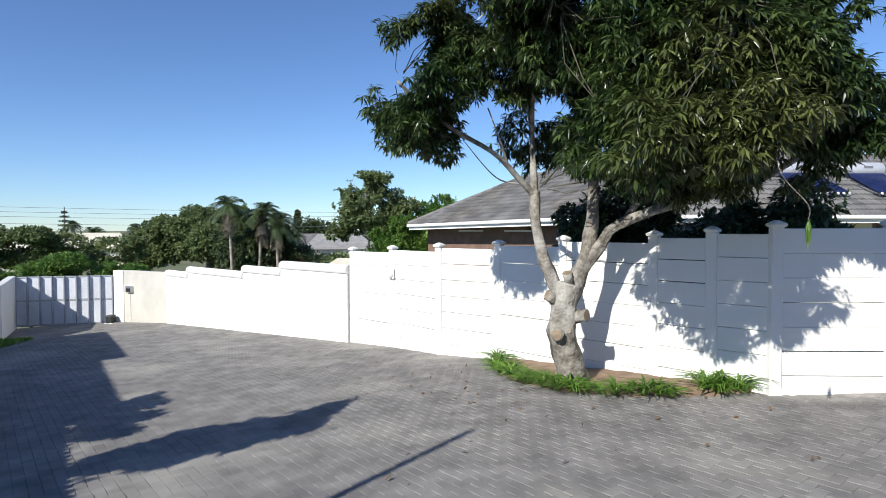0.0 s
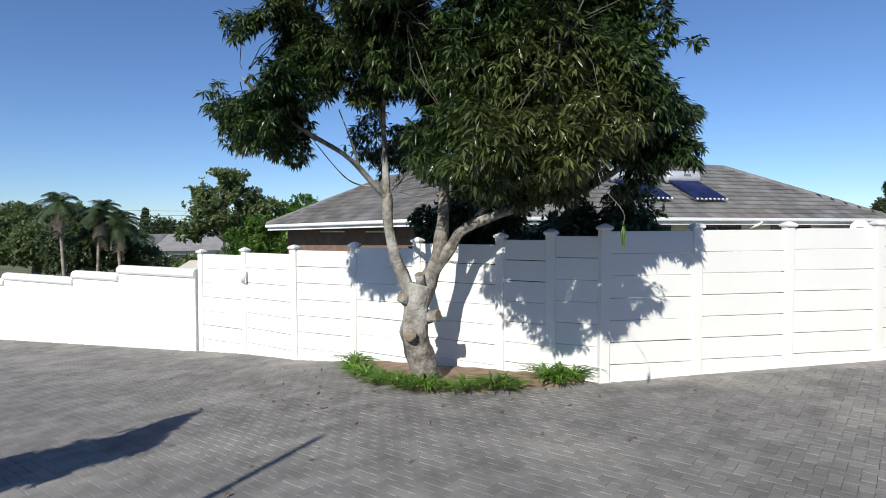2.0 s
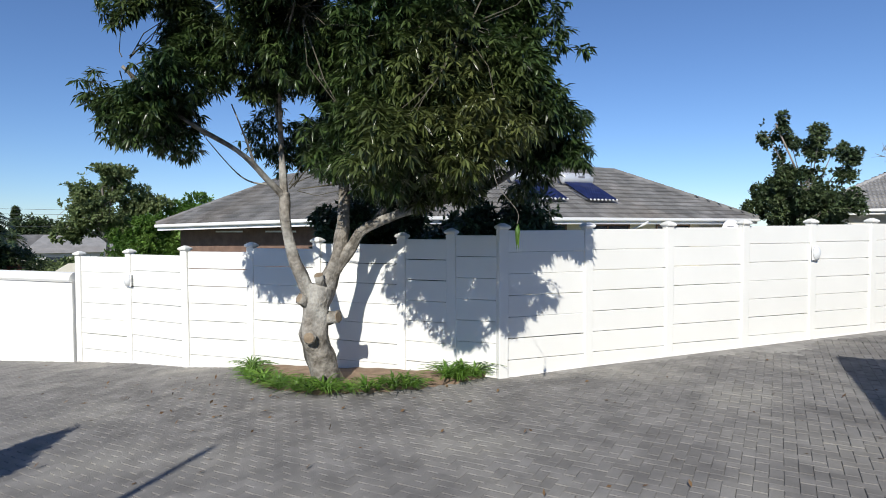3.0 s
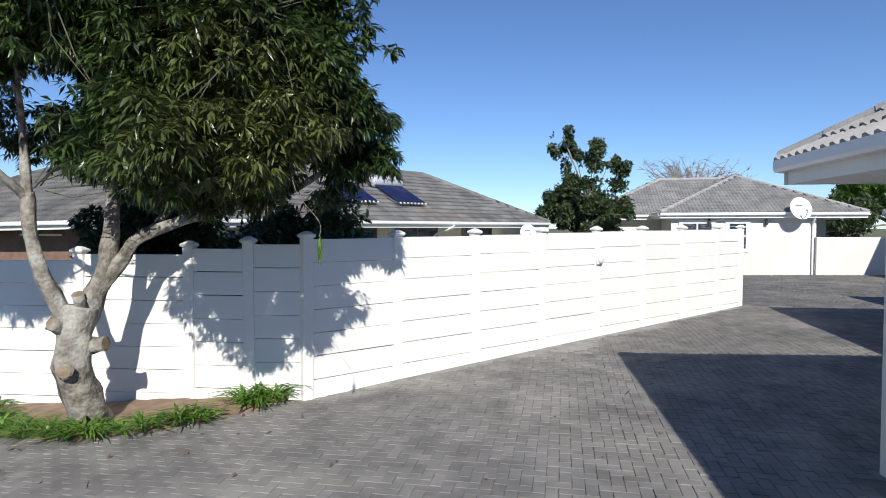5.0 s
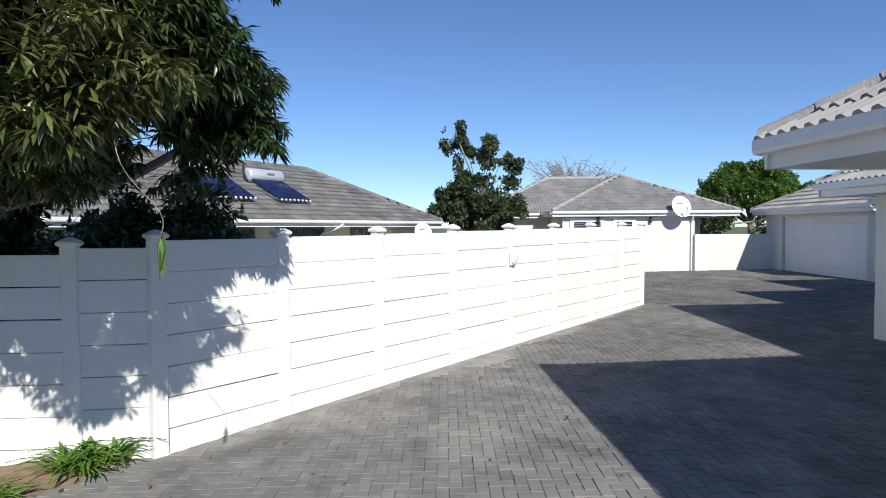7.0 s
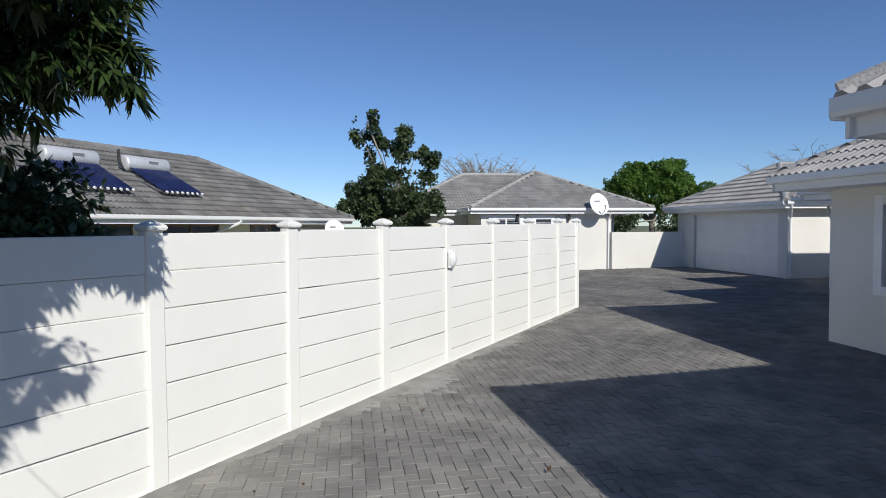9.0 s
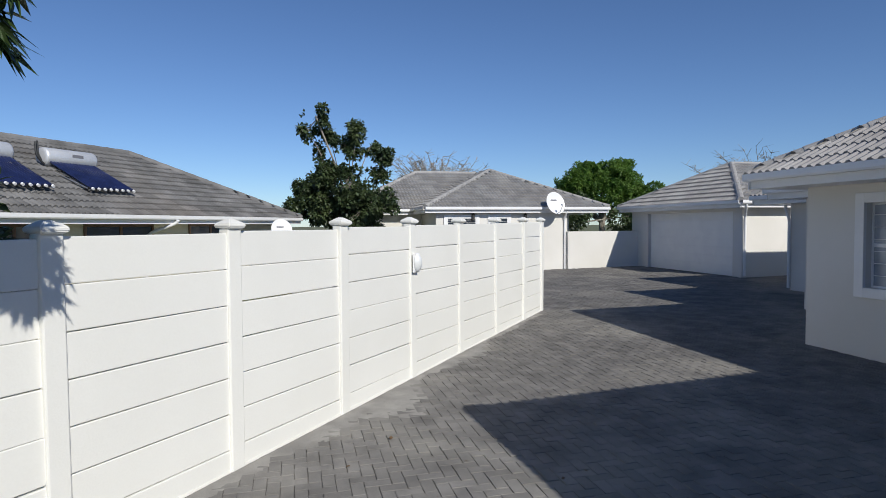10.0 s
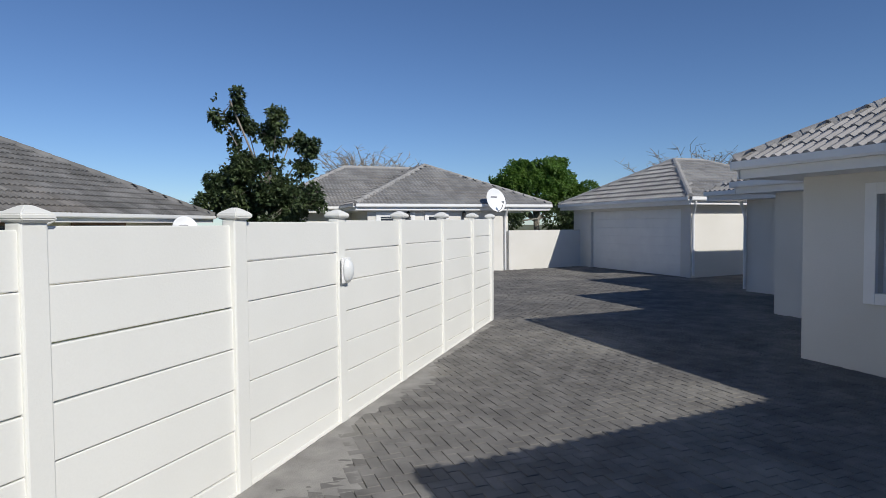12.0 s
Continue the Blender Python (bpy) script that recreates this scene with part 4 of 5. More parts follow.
def far_tree(name, x, y, base, label, lobes, count, size, leaf, seed, trunk=0.2, gaps=0.1, per=5, limbs=None, shell=0.45, bark=BARK, twigs=0, width=0.22, freq=0.6):
    top = max(l[2] for l in lobes)
    lm = limbs or [([(0, 0, 0), (0.1, 0, top * 0.4), (lobes[0][0], lobes[0][1], lobes[0][2])], trunk, trunk * 0.4)]
    if limbs is None:
        for l in lobes[1:]:
            lm.append(([(0.05, 0, top * 0.3), (l[0] * 0.5, l[1] * 0.5, (l[2] + top * 0.4) * 0.5), (l[0], l[1], l[2])], trunk * 0.5, trunk * 0.15))
    return tree(name, x, y, base, label, lm, lobes, count, per, size, size * width, 0.25, leaf, bark=bark, seed=seed, gaps=gaps, freq=freq, shell=shell, twigs=twigs)


# dark shrubs under the tree, behind the panel wall
far_tree("shrub", 4.2, 10.7, -0.3, "dense dark shrub behind the panel wall", [(0, 0, 2.0, 1.6, 0.9, 1.05), (-1.7, 0.7, 1.9, 1.3, 0.9, 1.05), (1.2, -0.4, 2.0, 1.2, 0.9, 1.0)], 6500, 0.15, DARKLEAF, 21, trunk=0.08, per=6, shell=0.3)
# loose tree beside the old house
far_tree("loose_tree", -4.75, 27.21, 0.27, "loose leafy tree with bare twigs beside a house", [(0.02, -0.6, 3.43, 1.19, 1.19, 0.84), (-1.05, -0.16, 2.85, 0.84, 0.84, 0.69), (1.04, 0.4, 3.11, 1.06, 1.06, 0.79), (-0.25, -0.49, 2.24, 1.21, 1.21, 0.9), (1.85, 0.07, 2.85, 0.69, 0.69, 0.53), (-1.34, 0.43, 1.85, 0.69, 0.69, 0.69), (0.49, -0.34, 4.01, 0.63, 0.63, 0.42), (1.05, 0.16, 1.98, 1.06, 1.06, 0.79)], 5200, 0.15, DUSTLEAF, 22, trunk=0.08, gaps=0.42, freq=1.5, bark=TWIG, twigs=420, width=0.3)
far_tree("bamboo_bush", -2.7, 26.8, -1.5, "bright green feathery bush beside a house", [(-0.2, 0, 3.4, 1.5, 1.2, 1.0), (1.3, 0.4, 3.9, 1.4, 1.2, 1.0), (-0.6, 0, 2.2, 1.3, 1.1, 1.0), (0.9, 0, 2.4, 1.5, 1.2, 1.0)], 8500, 0.16, SHRUBLEAF, 23, trunk=0.08, gaps=0.08, width=0.25)
# tall two-stemmed tree between the houses
far_tree("tall_tree", 21.89, 17.21, 0.49, "tall dark evergreen tree with open crown and grey twigs", [(-0.86, 0.79, 5.72, 0.47, 0.47, 0.45), (-0.7, 1.29, 5.22, 0.43, 0.43, 0.35), (-0.07, 0.78, 5.14, 0.43, 0.43, 0.37), (-0.13, -0.58, 5.09, 0.47, 0.47, 0.42), (0.06, -0.14, 4.49, 0.52, 0.52, 0.45), (0.69, -0.63, 4.64, 0.38, 0.38, 0.32), (0.39, -1.48, 4.14, 0.45, 0.45, 0.37), (0.61, -1.1, 3.56, 0.47, 0.47, 0.42), (-0.09, 1.27, 4.49, 0.24, 0.24, 0.4), (-0.57, 0.8, 3.45, 0.81, 0.81, 0.65), (-0.61, 1.74, 3.02, 0.52, 0.52, 0.4), (-0.41, -0.19, 3.13, 0.95, 0.95, 0.74), (0.24, -0.72, 2.27, 1.09, 1.09, 0.84), (-0.21, 1.09, 2.12, 1.19, 1.19, 0.84), (0.36, -1.62, 2.55, 0.57, 0.57, 0.65), (-0.94, 2.02, 2.33, 0.33, 0.33, 0.3), (0.33, 0.15, 1.62, 1.42, 1.42, 0.89)], 9000, 0.15, DARKLEAF, 24, trunk=0.07, gaps=0.16, freq=1.3, bark=TWIG, twigs=700, width=0.3)
far_tree("round_tree", 50.5, 13.2, 0.4, "rounded bright green tree behind the garage", [(0, 0, 4.7, 2.9, 3.0, 2.2), (-1.5, 2.2, 4.0, 1.8, 1.8, 1.8), (1.0, -2.6, 3.7, 1.8, 1.8, 1.7), (0.3, 1.2, 6.0, 1.2, 1.2, 0.9), (0.2, -1.4, 5.9, 1.2, 1.2, 0.9), (0, 3.4, 3.2, 1.2, 1.2, 1.6)], 13000, 0.20, SHRUBLEAF, 25, trunk=0.3, width=0.3, per=6)
far_tree("hedge_tree", 41.0, 19.0, 0.3, "dark green trees beyond the houses", [(0, 0, 2.6, 2.5, 2.0, 1.6), (4.0, -4.5, 2.4, 2.5, 2.2, 1.7), (7.5, -9, 2.4, 2.5, 2.2, 1.7)], 2500, 0.35, DARKLEAF, 26, trunk=0.2)
# woods beyond the gate
far_tree("wide_tree", -19.29, 43.15, -1.12, "wide dome of dark green foliage beyond the gate wall", [(0.26, -1.24, 2.53, 2.96, 2.96, 2.45), (-2.52, -0.34, 2.11, 2.53, 2.53, 2.11), (-4.46, 0.59, 1.48, 2.03, 2.03, 1.69), (2.99, -0.89, 2.32, 2.53, 2.53, 2.32), (-1.27, -0.05, 3.59, 2.03, 2.03, 1.35), (1.23, 1.05, 3.88, 1.77, 1.77, 1.18), (-3.35, -0.87, 3.17, 1.48, 1.48, 1.06), (4.63, 0.42, 1.69, 1.52, 1.52, 1.69), (-5.53, 1.05, 0.84, 1.27, 1.27, 1.1)], 17000, 0.22, DUSTLEAF, 27, trunk=0.3, gaps=0.08, per=6, width=0.32)
far_tree("green_bush", -20.5, 27.5, -2.0, "bright green bush behind the gate", [(0, 0, 1.9, 2.2, 1.6, 1.0), (2.6, 1.2, 1.7, 1.6, 1.4, 0.9), (-2.4, -1.4, 1.7, 1.8, 1.5, 0.9)], 9000, 0.13, SHRUBLEAF, 28, trunk=0.1, width=0.3)
far_tree("grey_tree", -27.5, 35.0, -2.0, "dull green trees beyond the gate", [(0, 0, 3.0, 3.4, 2.4, 1.3), (4.0, 2.5, 2.6, 2.6, 2.2, 1.1), (-3.4, -2.2, 3.0, 2.4, 2.2, 1.3)], 9000, 0.2, DUSTLEAF, 29, trunk=0.2, gaps=0.15, width=0.3)


def palm(name, x, y, base, h, size, label, seed, leaf=DARKLEAF, skirt=True):
    t = empty(name, pose(x, y, base), label=label, category="palm tree")
    rs = random.Random(seed)
    lean = rs.uniform(-0.3, 0.3)
    part("trunk", tube(bend([(0, 0, 0), (lean * 0.5, 0, h * 0.5), (lean, 0, h)], 4), [0.11, 0.10, 0.10, 0.09, 0.09, 0.09, 0.09, 0.09, 0.11], 10, wobble=0.2), TWIG, t, smooth=True)
    for k in range(46):
        a, el = rs.uniform(0, 2 * math.pi), rs.uniform(-1.3 if skirt else -0.4, 1.3)
        b = bmesh.new()
        dry = el < -0.35
        spread = 0.3 if dry else 1.0
        d = Vector((math.cos(a) * math.cos(el) * spread, math.sin(a) * math.cos(el) * spread, math.sin(el)))
        p = [Vector((lean, 0, h)) + d * size * s + Vector((0, 0, -size * 0.55 * s * s)) for s in (0, 0.25, 0.5, 0.75, 1.0)]
        side = d.cross(Vector((0, 0, 1))).normalized()
        for q0, q1 in zip(p, p[1:]):
            for j in range(4):
                q = q0.lerp(q1, j / 4)
                for sg in (-1, 1):
                    tip = q + side * sg * size * 0.26 + (q1 - q0).normalized() * size * 0.12 + Vector((0, 0, -size * 0.10))
                    w = (q1 - q0) * 0.22
                    b.faces.new([b.verts.new(c) for c in (q, q + w, tip)])
        part("frond", b, STRAW if dry else leaf, t)
    return t


palm("strelitzia_palm", -14.3, 35.2, -1.9, 5.4, 1.3, "palm with a skirt of dry brown leaves", 1)
palm("strelitzia_palm", -13.0, 35.9, -1.9, 5.0, 1.5, "palm with a skirt of dry brown leaves", 2)
palm("strelitzia_palm", -11.8, 36.2, -1.9, 4.4, 1.5, "palm with a skirt of dry brown leaves", 3)
palm("tall_palm", -50.8, 74.3, -2.0, 4.7, 1.3, "slim dark palm on the horizon", 4, skirt=False)
palm("date_palm", -43.6, 67.1, -2.0, 3.6, 1.9, "feathery date palm beyond the gate", 5, skirt=False)
palm("tall_palm", -44.9, 78.0, -2.0, 4.4, 1.2, "slim dark palm on the horizon", 6, skirt=False)
palm("tall_palm", -17.5, 60.0, -2.0, 3.3, 1.2, "slim dark palm on the horizon", 7, skirt=False)
far_tree("dark_tree", -12.6, 37.4, -2.0, "dark trees among the palms", [(0, 0, 2.8, 2.2, 1.8, 1.5), (-2.2, -0.6, 2.6, 1.8, 1.6, 1.5), (1.8, 0.5, 2.2, 1.5, 1.4, 1.3)], 6000, 0.2, DARKLEAF, 30, trunk=0.12, width=0.28, gaps=0.15)


def conifer(name, x, y, base, h, r, label, seed, tiers=11, leaf=DARKLEAF, needle=0.45):
    t = empty(name, pose(x, y, base), label=label, category="conifer")
    part("trunk", tube([(0, 0, 0), (0, 0, h)], [0.25, 0.04], 8), BARK, t)
    rs = np.random.RandomState(seed)
    pts, outs = [], []
    for k in range(tiers):
        f = k / tiers
        for a in np.arange(0, 2 * math.pi, math.pi / 4) + rs.rand():
            rad = r * (1 - f) + 0.15
            for s in np.linspace(0.15, 1, 7):
                pts.append((math.cos(a) * rad * s, math.sin(a) * rad * s, h * (0.18 + 0.8 * f) - 0.2 * s * rad * 0.3))
                outs.append((math.cos(a), math.sin(a), 0.1))
    leaf_cloud("crown", np.array(pts), np.array(outs), 4, needle, needle * 0.22, 0.1, leaf, t, seed)
    return t


conifer("norfolk_pine", -51.6, 73.8, -2.0, 7.0, 1.5, "tiered dark pine on the horizon", 1, tiers=10, needle=0.2)
conifer("cypress", -27.7, 96.0, -2.0, 7.4, 1.1, "slim dark distant conifer", 2, tiers=18)
far_tree("distant_trees", -23.0, 88.0, -2.0, "distant trees by the roofs", [(0, 0, 3.4, 3.2, 3.0, 2.2), (5, 2, 2.4, 3.0, 2.5, 1.3), (11, 4, 2.2, 4.0, 2.5, 1.0), (-6, -2, 2.4, 3.5, 2.5, 1.6)], 2600, 0.6, DARKLEAF, 31, trunk=0.3)
far_tree("distant_trees", -55.0, 84.0, -2.9, "distant dull trees on the horizon", [(0, 0, 2.6, 6, 4, 1.5), (9, 5, 2.2, 6, 4, 1.2), (20, 9, 2.3, 6, 4, 1.3), (-10, -6, 2.6, 6, 4, 1.6)], 3600, 0.6, DUSTLEAF, 32, trunk=0.3)
far_tree("low_scrub", -9.5, 44.0, -2.0, "low green scrub below the roofs", [(0, 0, 1.4, 3.2, 2.0, 1.0), (4, 1.5, 1.6, 3.0, 2.0, 1.1), (7.5, 3.5, 1.4, 2.6, 2.0, 1.0)], 2400, 0.34, DUSTLEAF, 33, trunk=0.15)


def bare_tree(name, x, y, base, h, w, label, seed, thick=1.0):
    t = empty(name, pose(x, y, base), label=label, category="tree")
    rs = random.Random(seed)
    part("trunk", tube([(0, 0, 0), (0, 0, h * 0.55)], [0.2, 0.12], 8), TWIG, t)
    b = bmesh.new()
    for k in range(90):
        a = rs.uniform(0, 2 * math.pi)
        e = Vector((math.cos(a) * w * rs.uniform(0.1, 1), math.sin(a) * w * rs.uniform(0.1, 1), h * rs.uniform(0.7, 1.0)))
        m = Vector((e.x * 0.45 + rs.uniform(-0.3, 0.3), e.y * 0.45 + rs.uniform(-0.3, 0.3), h * rs.uniform(0.62, 0.76)))
        tube(bend([(0, 0, h * 0.45), m, e], 3), [q * thick for q in (0.05, 0.045, 0.04, 0.03, 0.024, 0.018, 0.012)], 4, b)
        for j in range(9):
            q = m.lerp(e, rs.uniform(0.3, 1))
            tube([q, q + Vector((rs.uniform(-0.6, 0.6), rs.uniform(-0.6, 0.6), rs.uniform(-0.05, 0.45)))], [0.02 * thick, 0.008 * thick], 3, b)
    tagged(part("branch_spray", b, TWIG, t), kind="stuff")
    return t


bare_tree("bare_tree", 42.0, 23.6, 0.4, 6.9, 4.6, "leafless grey tree behind the house roof", 1)
bare_tree("bare_tree", 44.0, 2.0, 0.4, 6.0, 5.6, "leafless grey tree behind the garage roof", 2, thick=0.75)


# ---- flower bed at the foot of the tree ----
def bed():
    arc = [(0.30, 10.60), (0.22, 10.0), (0.35, 9.3), (0.62, 8.65), (1.1, 8.05), (1.7, 7.72), (2.4, 7.55), (3.0, 7.55), (3.55, 7.72)]
    back = [(3.60, 7.72), (2.55, 8.66), (1.40, 9.74), (0.40, 10.66)]
    b = bmesh.new()
    rs = random.Random(3)
    rows = []
    n = 26
    for i in range(n + 1):
        t = i / n
        f = lambda pts: (lambda s: Vector(pts[int(s)]).lerp(Vector(pts[min(int(s) + 1, len(pts) - 1)]), s - int(s)))(t * (len(pts) - 1) * 0.9999)
        p0, p1 = f(arc), f(back[::-1])
        rows.append([b.verts.new((*p0.lerp(p1, k / 5), ground_z(*p0.lerp(p1, k / 5)) - 0.03 + 0.10 * math.sin(min(1, k / 3) * math.pi / 2) + rs.uniform(-0.012, 0.012))) for k in range(6)])
    for r0, r1 in zip(rows, rows[1:]):
        for k in range(5):
            b.faces.new((r0[k], r0[k + 1], r1[k + 1], r1[k]))
    return tagged(part("flower_bed", b, SOIL, smooth=True), "bare brown soil bed around the tree", "flower bed", kind="structure"), arc


_, ARC = bed()


def blade_clump(seed, n, ln):
    rs = random.Random(seed)
    b = bmesh.new()
    heart = b.verts.new((0, 0, 0))
    for k in range(n):
        a, lift, L = rs.uniform(0, 2 * math.pi), rs.uniform(0.75, 1.45), ln * rs.uniform(0.6, 1.15)
        d, s = Vector((math.cos(a), math.sin(a), 0)), Vector((-math.sin(a), math.cos(a), 0))
        o = Vector((0, 0, 0))
        prev = (heart, heart, heart)
        for j in range(1, 6):
            t = j / 5
            p = o + d * L * (t * math.cos(lift) + 0.35 * t * t) + Vector((0, 0, L * (math.sin(lift) * t - 0.50 * t ** 2.4)))
            w = 0.014 * (1 - 0.75 * t ** 2)
            cur = (b.verts.new(p - s * w + Vector((0, 0, 0.004))), b.verts.new(p), b.verts.new(p + s * w + Vector((0, 0, 0.004))))
            for p0, p1, c0, c1 in ((prev[0], prev[1], cur[0], cur[1]), (prev[1], prev[2], cur[1], cur[2])):
                b.faces.new((p0, c1, c0) if p0 is p1 else (p0, p1, c1, c0))
            prev = cur
    me = bpy.data.meshes.new("lily_clump")
    b.to_mesh(me)
    b.free()
    me.materials.append(BLADE)
    return me


CLUMPS = [blade_clump(40 + k, 40, 0.38) for k in range(4)]
BIG = [blade_clump(60 + k, 44, 0.46) for k in range(2)]


def plant(x, y, me, rz, s, big=False):
    ob = new("lily_clump", me)
    ob.matrix_world = pose(x, y, ground_z(x, y) + 0.02, 0, 0, rz) @ Matrix.Scale(s, 4)
    tagged(ob, "green strap-leaved lily clump with long arching blades" if big else "low green strap-leaved lily clump on the bed's edge", "plant", group="lilies round the tree")


rs = random.Random(9)
for i in range(len(ARC) - 1):
    a, e = Vector(ARC[i]), Vector(ARC[i + 1])
    n = max(2, int((e - a).length / 0.15))
    for k in range(n):
        p = a.lerp(e, (k + rs.random()) / n)
        inward = (Vector((2.0, 9.1)) - p).normalized()
        p += inward * rs.uniform(0.03, 0.26 if i < 4 else 0.16)
        if 2.55 < p.x < 2.95 and i > 5:
            continue
        plant(p.x, p.y, rs.choice(CLUMPS), rs.uniform(0, 360), rs.uniform(0.75, 1.15))
for x, y in ((3.0, 7.82), (3.25, 7.80), (3.45, 7.82), (3.12, 7.95)):
    plant(x, y, rs.choice(BIG), rs.uniform(0, 360), rs.uniform(0.9, 1.1), True)


def fallen_leaves():
    r = np.random.RandomState(4)
    c = []
    for k in range(170):
        t = r.rand() ** 0.7
        x, y = (-4.5 + 6 * t + r.normal(0, 1.0), 12.2 - 4.5 * t + r.normal(0, 0.9)) if k < 110 else (r.uniform(-2, 8), r.uniform(3, 7))
        if inside(x, y, YARD):
            c.append((x, y, ground_z(x, y) + 0.012))
    c = np.array(c)
    ob = leaf_cloud("fallen_leaves", c, np.tile([0.8, 0.3, 0.0], (len(c), 1)), 1, 0.075, 0.018, 0.0, DEADLEAF, None, 8, 0.4)
    me = ob.data
    tagged(ob, "brown fallen leaves scattered on the paving", "leaves", kind="stuff")


fallen_leaves()

def lawn():
    """A narrow strip of grass along the wall by the gate."""
    r = np.random.RandomState(12)
    a, e = Vector((-14.05, 17.0)), Vector((-12.6, 9.0))
    c = []
    for k in range(2600):
        p = a.lerp(e, r.rand())
        x, y = p.x + r.uniform(-0.12, 0.95), p.y
        c.append((x, y, ground_z(x, y) + 0.005))
    c = np.array(c)
    ob = leaf_cloud("lawn_strip", c, np.tile([0.0, 0.0, 1.6], (len(c), 1)), 5, 0.12, 0.008, -0.3, BLADE, None, 14, 0.5)
    tagged(ob, "narrow strip of green lawn along the gate wall", "grass", kind="stuff")


lawn()

# ---- behind the first viewpoint: a small tree and a mast whose shade reaches the drive ----
far_tree("small_tree", -6.9, 2.6, -0.52, "small leafy tree beside the house", [(0.33, -0.66, 3.15, 0.35, 0.35, 0.17), (0.47, -0.71, 3.39, 0.5, 0.5, 0.25), (0.9, -0.19, 3.27, 0.55, 0.55, 0.28), (1.37, 0.33, 3.15, 0.55, 0.55, 0.28), (1.63, 0.37, 3.39, 0.45, 0.45, 0.23), (2.11, 0.97, 3.27, 0.3, 0.3, 0.15), (2.48, 1.66, 3.15, 0.15, 0.15, 0.07), (-1.15, 1.92, 3.39, 0.28, 0.28, 0.14), (-1.04, 1.56, 3.27, 0.42, 0.42, 0.21), (-0.63, 1.01, 3.15, 0.38, 0.38, 0.19), (-0.6, 0.16, 3.39, 0.3, 0.3, 0.15)], 3400, 0.13, LEAF, 34, trunk=0.05, per=7, gaps=0.25, freq=1.6)


def mast():
    m = empty("mast", pose(-5.06, -0.69, ground_z(-5.06, -0.69)), label="slim grey steel mast beside the house", category="mast")
    part("pole", tube([(0, 0, -0.1), (0, 0, 5.85)], [0.055, 0.045], 12), STEEL, m)
    part("foot", tube([(0, 0, 0), (0, 0, 0.03)], 0.12, 12), STEEL, m)


mast()


# ---- far roofs and wires ----
def far_house(x, y, rz, w, d, hgt, roof, wall, label):
    h = empty("distant_house", pose(x, y, -2.2, 0, 0, rz), label=label, category="house")
    part("wall", box(-w / 2, -d / 2, 0, w / 2, d / 2, hgt), wall, h)
    b = bmesh.new()
    W, D, r = w / 2 + 0.4, d / 2 + 0.4, d * 0.28
    lo = [b.verts.new(q) for q in ((-W, -D, hgt), (W, -D, hgt), (W, D, hgt), (-W, D, hgt))]
    hi = [b.verts.new((-W + D * 0.5, 0, hgt + r)), b.verts.new((W - D * 0.5, 0, hgt + r))]
    for f in ((lo[0], lo[1], hi[1], hi[0]), (lo[2], lo[3], hi[0], hi[1]), (lo[1], lo[2], hi[1]), (lo[3], lo[0], hi[0]), tuple(lo[::-1])):
        b.faces.new(f)
    part("roof", b, roof, h)
    for k in (-0.25, 0.2):
        part("window", box(w * k - 0.6, -d / 2 - 0.03, hgt * 0.4, w * k + 0.6, -d / 2 - 0.005, hgt * 0.8), GLASS, h)


far_house(-14.0, 68.0, 12, 9, 6, 2.0, TILE, PLASTER, "distant white house with grey roof among trees")
far_house(-20.5, 74.0, 20, 7, 6, 2.0, OLDTILE, PLASTER, "distant low house with grey roof")
far_house(-11.6, 38.0, 10, 1.6, 1.6, 1.9, RED, PLASTER, "low outbuilding with a red roof beyond the wall")
far_house(-7.4, 38.0, 5, 2.6, 1.6, 1.85, CREAM, CREAM, "pale flat roofed shed beyond the wall")
far_house(-41.0, 60.0, 25, 11, 6, 2.2, CREAM, CREAM, "distant pale house beyond the gate")


def power_lines():
    p = empty("power_line", pose(-60, 40, -2), label="thin overhead power cables against the sky", category="power line")
    for k, z in enumerate((6.35, 5.95, 5.55, 4.95)):
        pts = []
        for i in range(25):
            t = i / 24
            pts.append((t * 74, t * 29 + k * 0.3, z - 0.35 * math.sin(t * math.pi) - 0.55 * t))
        part("cable", tube(pts, 0.018, 4), WIRE, p)
    for x, y in ((0, 0), (74, 29)):
        part("pole", tube([(x, y, -0.5), (x, y, 6.6 - 0.5 * x / 74)], 0.12, 8), TWIG, p)


power_lines()


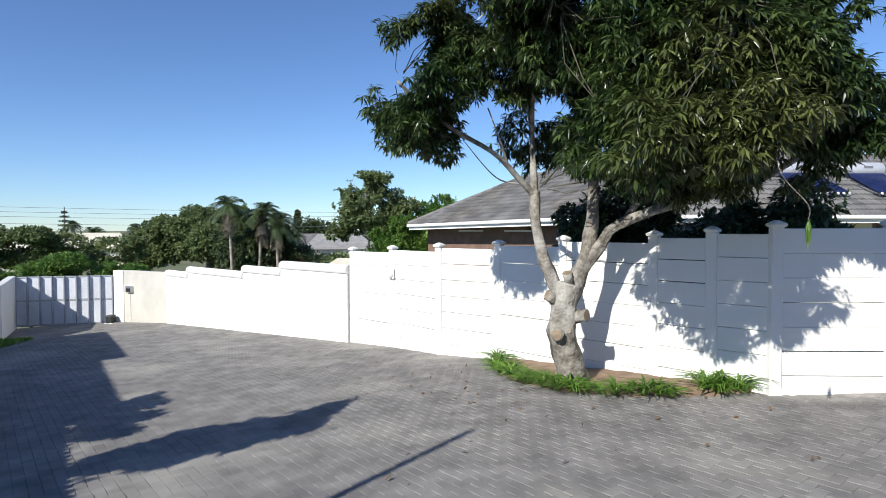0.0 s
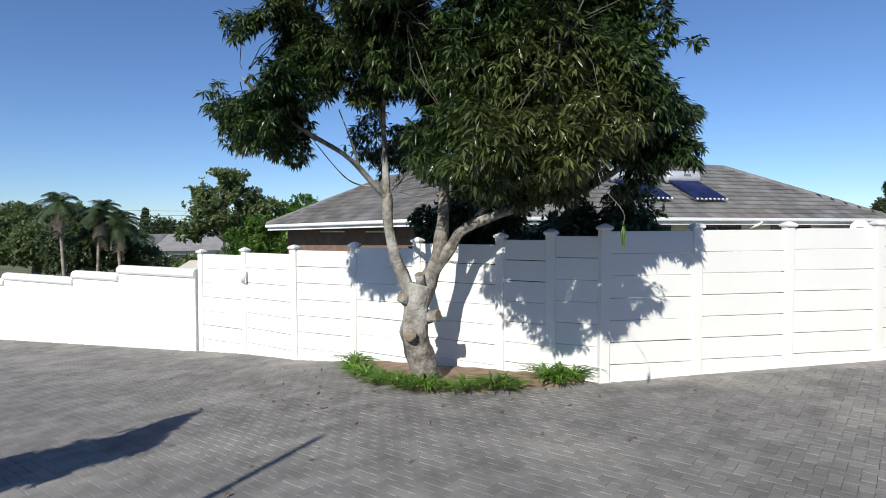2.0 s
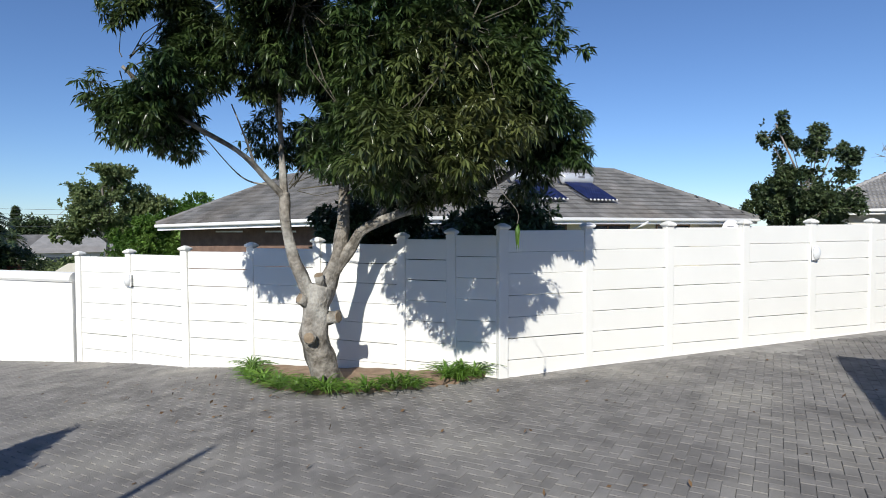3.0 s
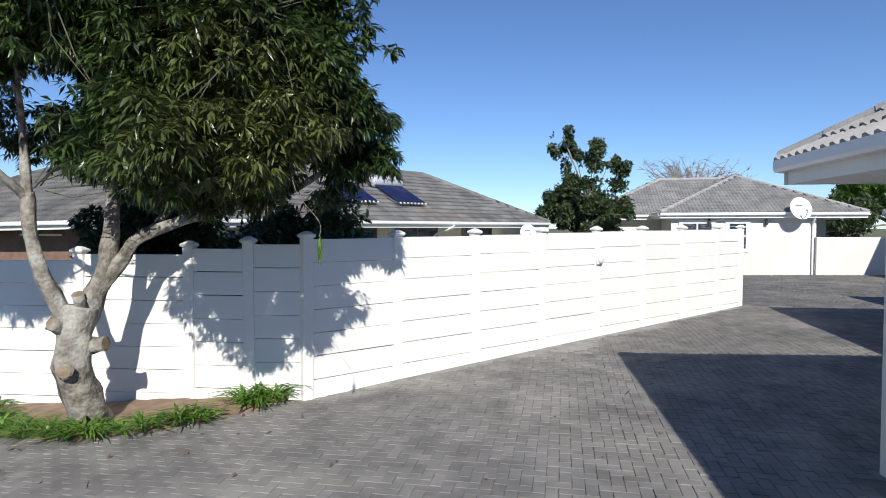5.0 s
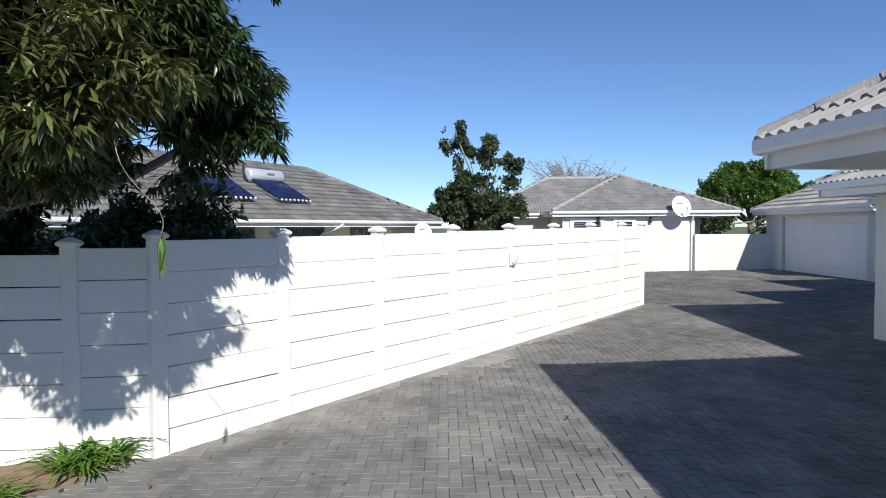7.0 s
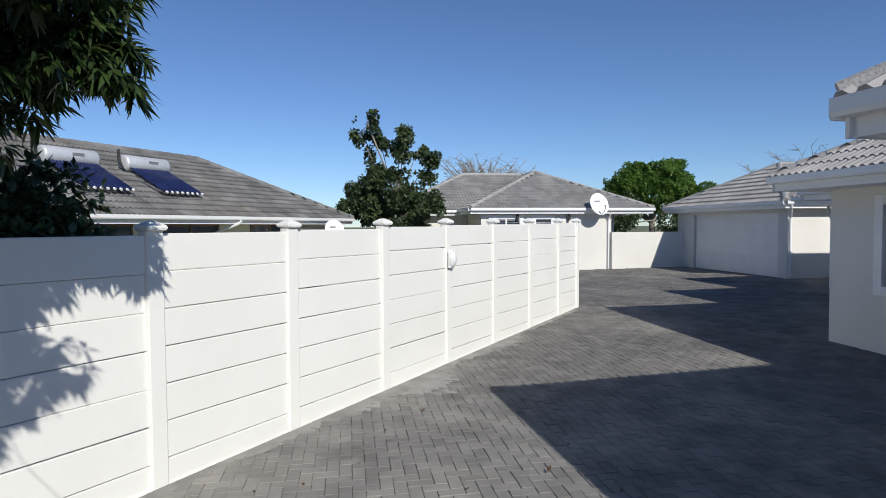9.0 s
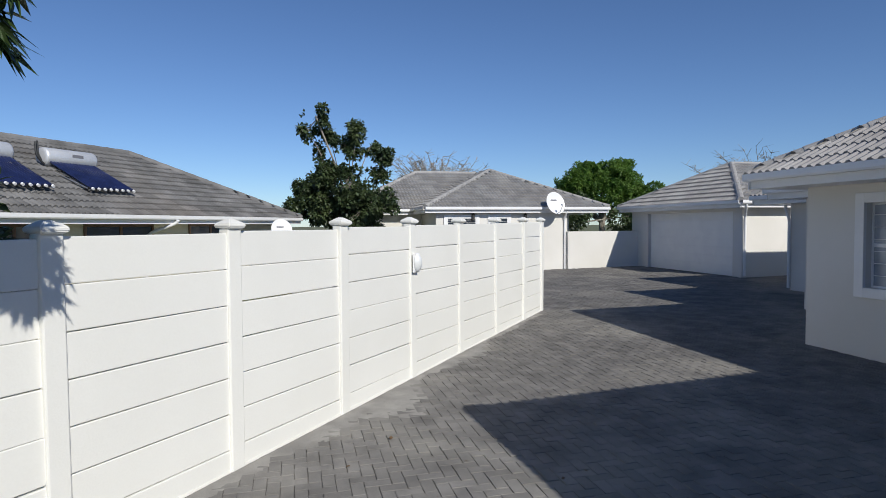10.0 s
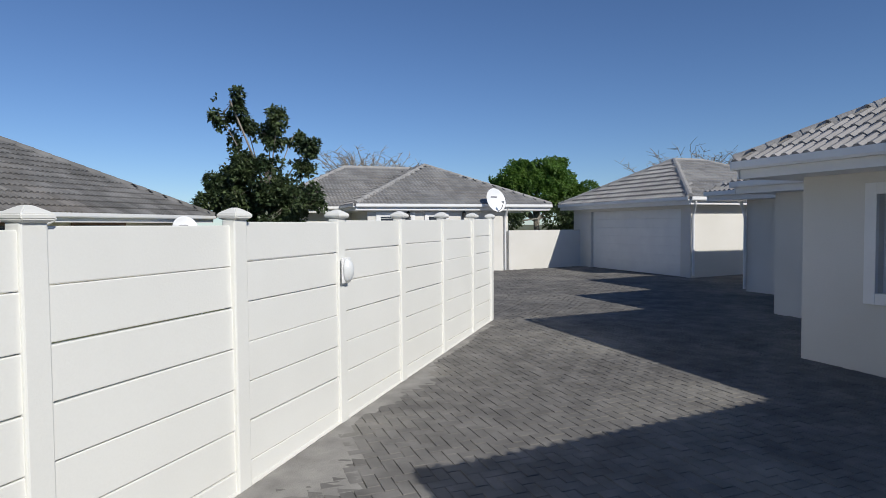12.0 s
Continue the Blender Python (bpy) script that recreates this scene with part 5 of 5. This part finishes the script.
# ---- paving blocks ----
def paving():
    """Herringbone of blocks turned with the houses; each one a little proud or sunk."""
    W, j, bv = 0.111, 0.0045, 0.003
    r = np.random.RandomState(7)
    lu, lv = 2 * W, W
    tmpl = np.array([(bv, bv, 0), (lu - j - bv, bv, 0), (lu - j - bv, lv - j - bv, 0), (bv, lv - j - bv, 0), (0, 0, -0.0025), (lu - j, 0, -0.0025), (lu - j, lv - j, -0.0025), (0, lv - j, -0.0025), (0, 0, -0.03), (lu - j, 0, -0.03), (lu - j, lv - j, -0.03), (0, lv - j, -0.03)])
    tf = np.array([(0, 1, 2, 3), (4, 5, 1, 0), (5, 6, 2, 1), (6, 7, 3, 2), (7, 4, 0, 3), (8, 9, 5, 4), (9, 10, 6, 5), (10, 11, 7, 6), (11, 8, 4, 7)])
    me = bpy.data.meshes.new("paver")
    me.from_pydata(tmpl.tolist(), [], tf.tolist())
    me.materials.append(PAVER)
    hole = [(0.35, 10.55), (0.27, 10.0), (0.42, 9.35), (0.70, 8.7), (1.15, 8.12), (1.75, 7.80), (2.4, 7.62), (3.0, 7.62), (3.5, 7.75), (3.7, 7.8), (0.5, 10.9)]
    V, F, single = [], [], 0
    for k in range(-121, 336):
        for m in range(-92, 92):
            for turned in (0, 1):
                a, c = k + 4 * m, k + turned
                u, v = a * W, c * W
                cu, cv = (u + W / 2, v + W) if turned else (u + W, v + W / 2)
                x, y = uv(cu, cv)
                if not (-17 < x < 29.5 and -2.5 < y < 22.5) or not inside(x, y, YARD):
                    continue
                if x < -3.5 and y < 3 or (cv < -7.0 and cu < 12.2) or (cv < -2.6 and cu < 6.1) or (cv < -9.7 and cu < 14.9):
                    continue
                if inside(x, y, hole):
                    continue
                z = ground_z(x, y) + r.uniform(-0.0025, 0.0025)
                ang = GRID + (90 if turned else 0) + r.normal(0, 0.6)
                x0, y0 = uv(u + (W - j if turned else 0), v)
                if 3.0 < x < 6.4 and 2.6 < y < 6.2 and single < 300:
                    single += 1
                    ob = new("paver", me)
                    ob.parent = pavement
                    ob.matrix_local = pose(x0, y0, z, r.normal(0, 0.3), r.normal(0, 0.3), ang)
                    continue
                ca, sa = math.cos(radians(ang)), math.sin(radians(ang))
                q = np.empty_like(tmpl)
                q[:, 0] = x0 + tmpl[:, 0] * ca - tmpl[:, 1] * sa
                q[:, 1] = y0 + tmpl[:, 0] * sa + tmpl[:, 1] * ca
                q[:, 2] = z + tmpl[:, 2] + (tmpl[:, 0] - W) * r.normal(0, 0.006) + (tmpl[:, 1] - W / 2) * r.normal(0, 0.008)
                F.append(tf + len(V) * 12)
                V.append(q)
    V, F = np.concatenate(V), np.concatenate(F)
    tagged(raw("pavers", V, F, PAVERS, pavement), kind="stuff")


paving()


# ---- old cement smeared over the blocks along the foot of the boundary wall ----
def cement_smear():
    """A thin ragged skin, level with the blocks, so that the prouder ones stand out of it."""
    verts, faces = [], []
    r = np.random.RandomState(19)
    n, rows = 240, 6
    edge = np.convolve(r.uniform(0, 1, n + 31), np.ones(9) / 9, "same")[15:15 + n + 1]
    for i in range(n + 1):
        x = 4.6 + 10.8 * i / n
        broad = math.exp(-((x - 8.6) / 1.1) ** 2) * 0.62 + math.exp(-((x - 11.2) / 0.8) ** 2) * 0.4 + 0.16
        w = max(0.03, broad * (0.35 + 1.6 * (edge[i] - 0.25)) + r.uniform(-0.02, 0.02))
        for k in range(rows + 1):
            f = k / rows
            y = 7.53 - w * f
            verts.append((x, y, ground_z(x, y) + 0.007 * (1 - f) + 0.0005 - 0.002 * f + r.uniform(-0.0015, 0.0015)))
    for i in range(n):
        for k in range(rows):
            p = i * (rows + 1) + k
            faces.append((p, p + 1, p + rows + 2, p + rows + 1))
    raw("cement_smear", verts, faces, CEMENT, pavement, smooth=True)


cement_smear()
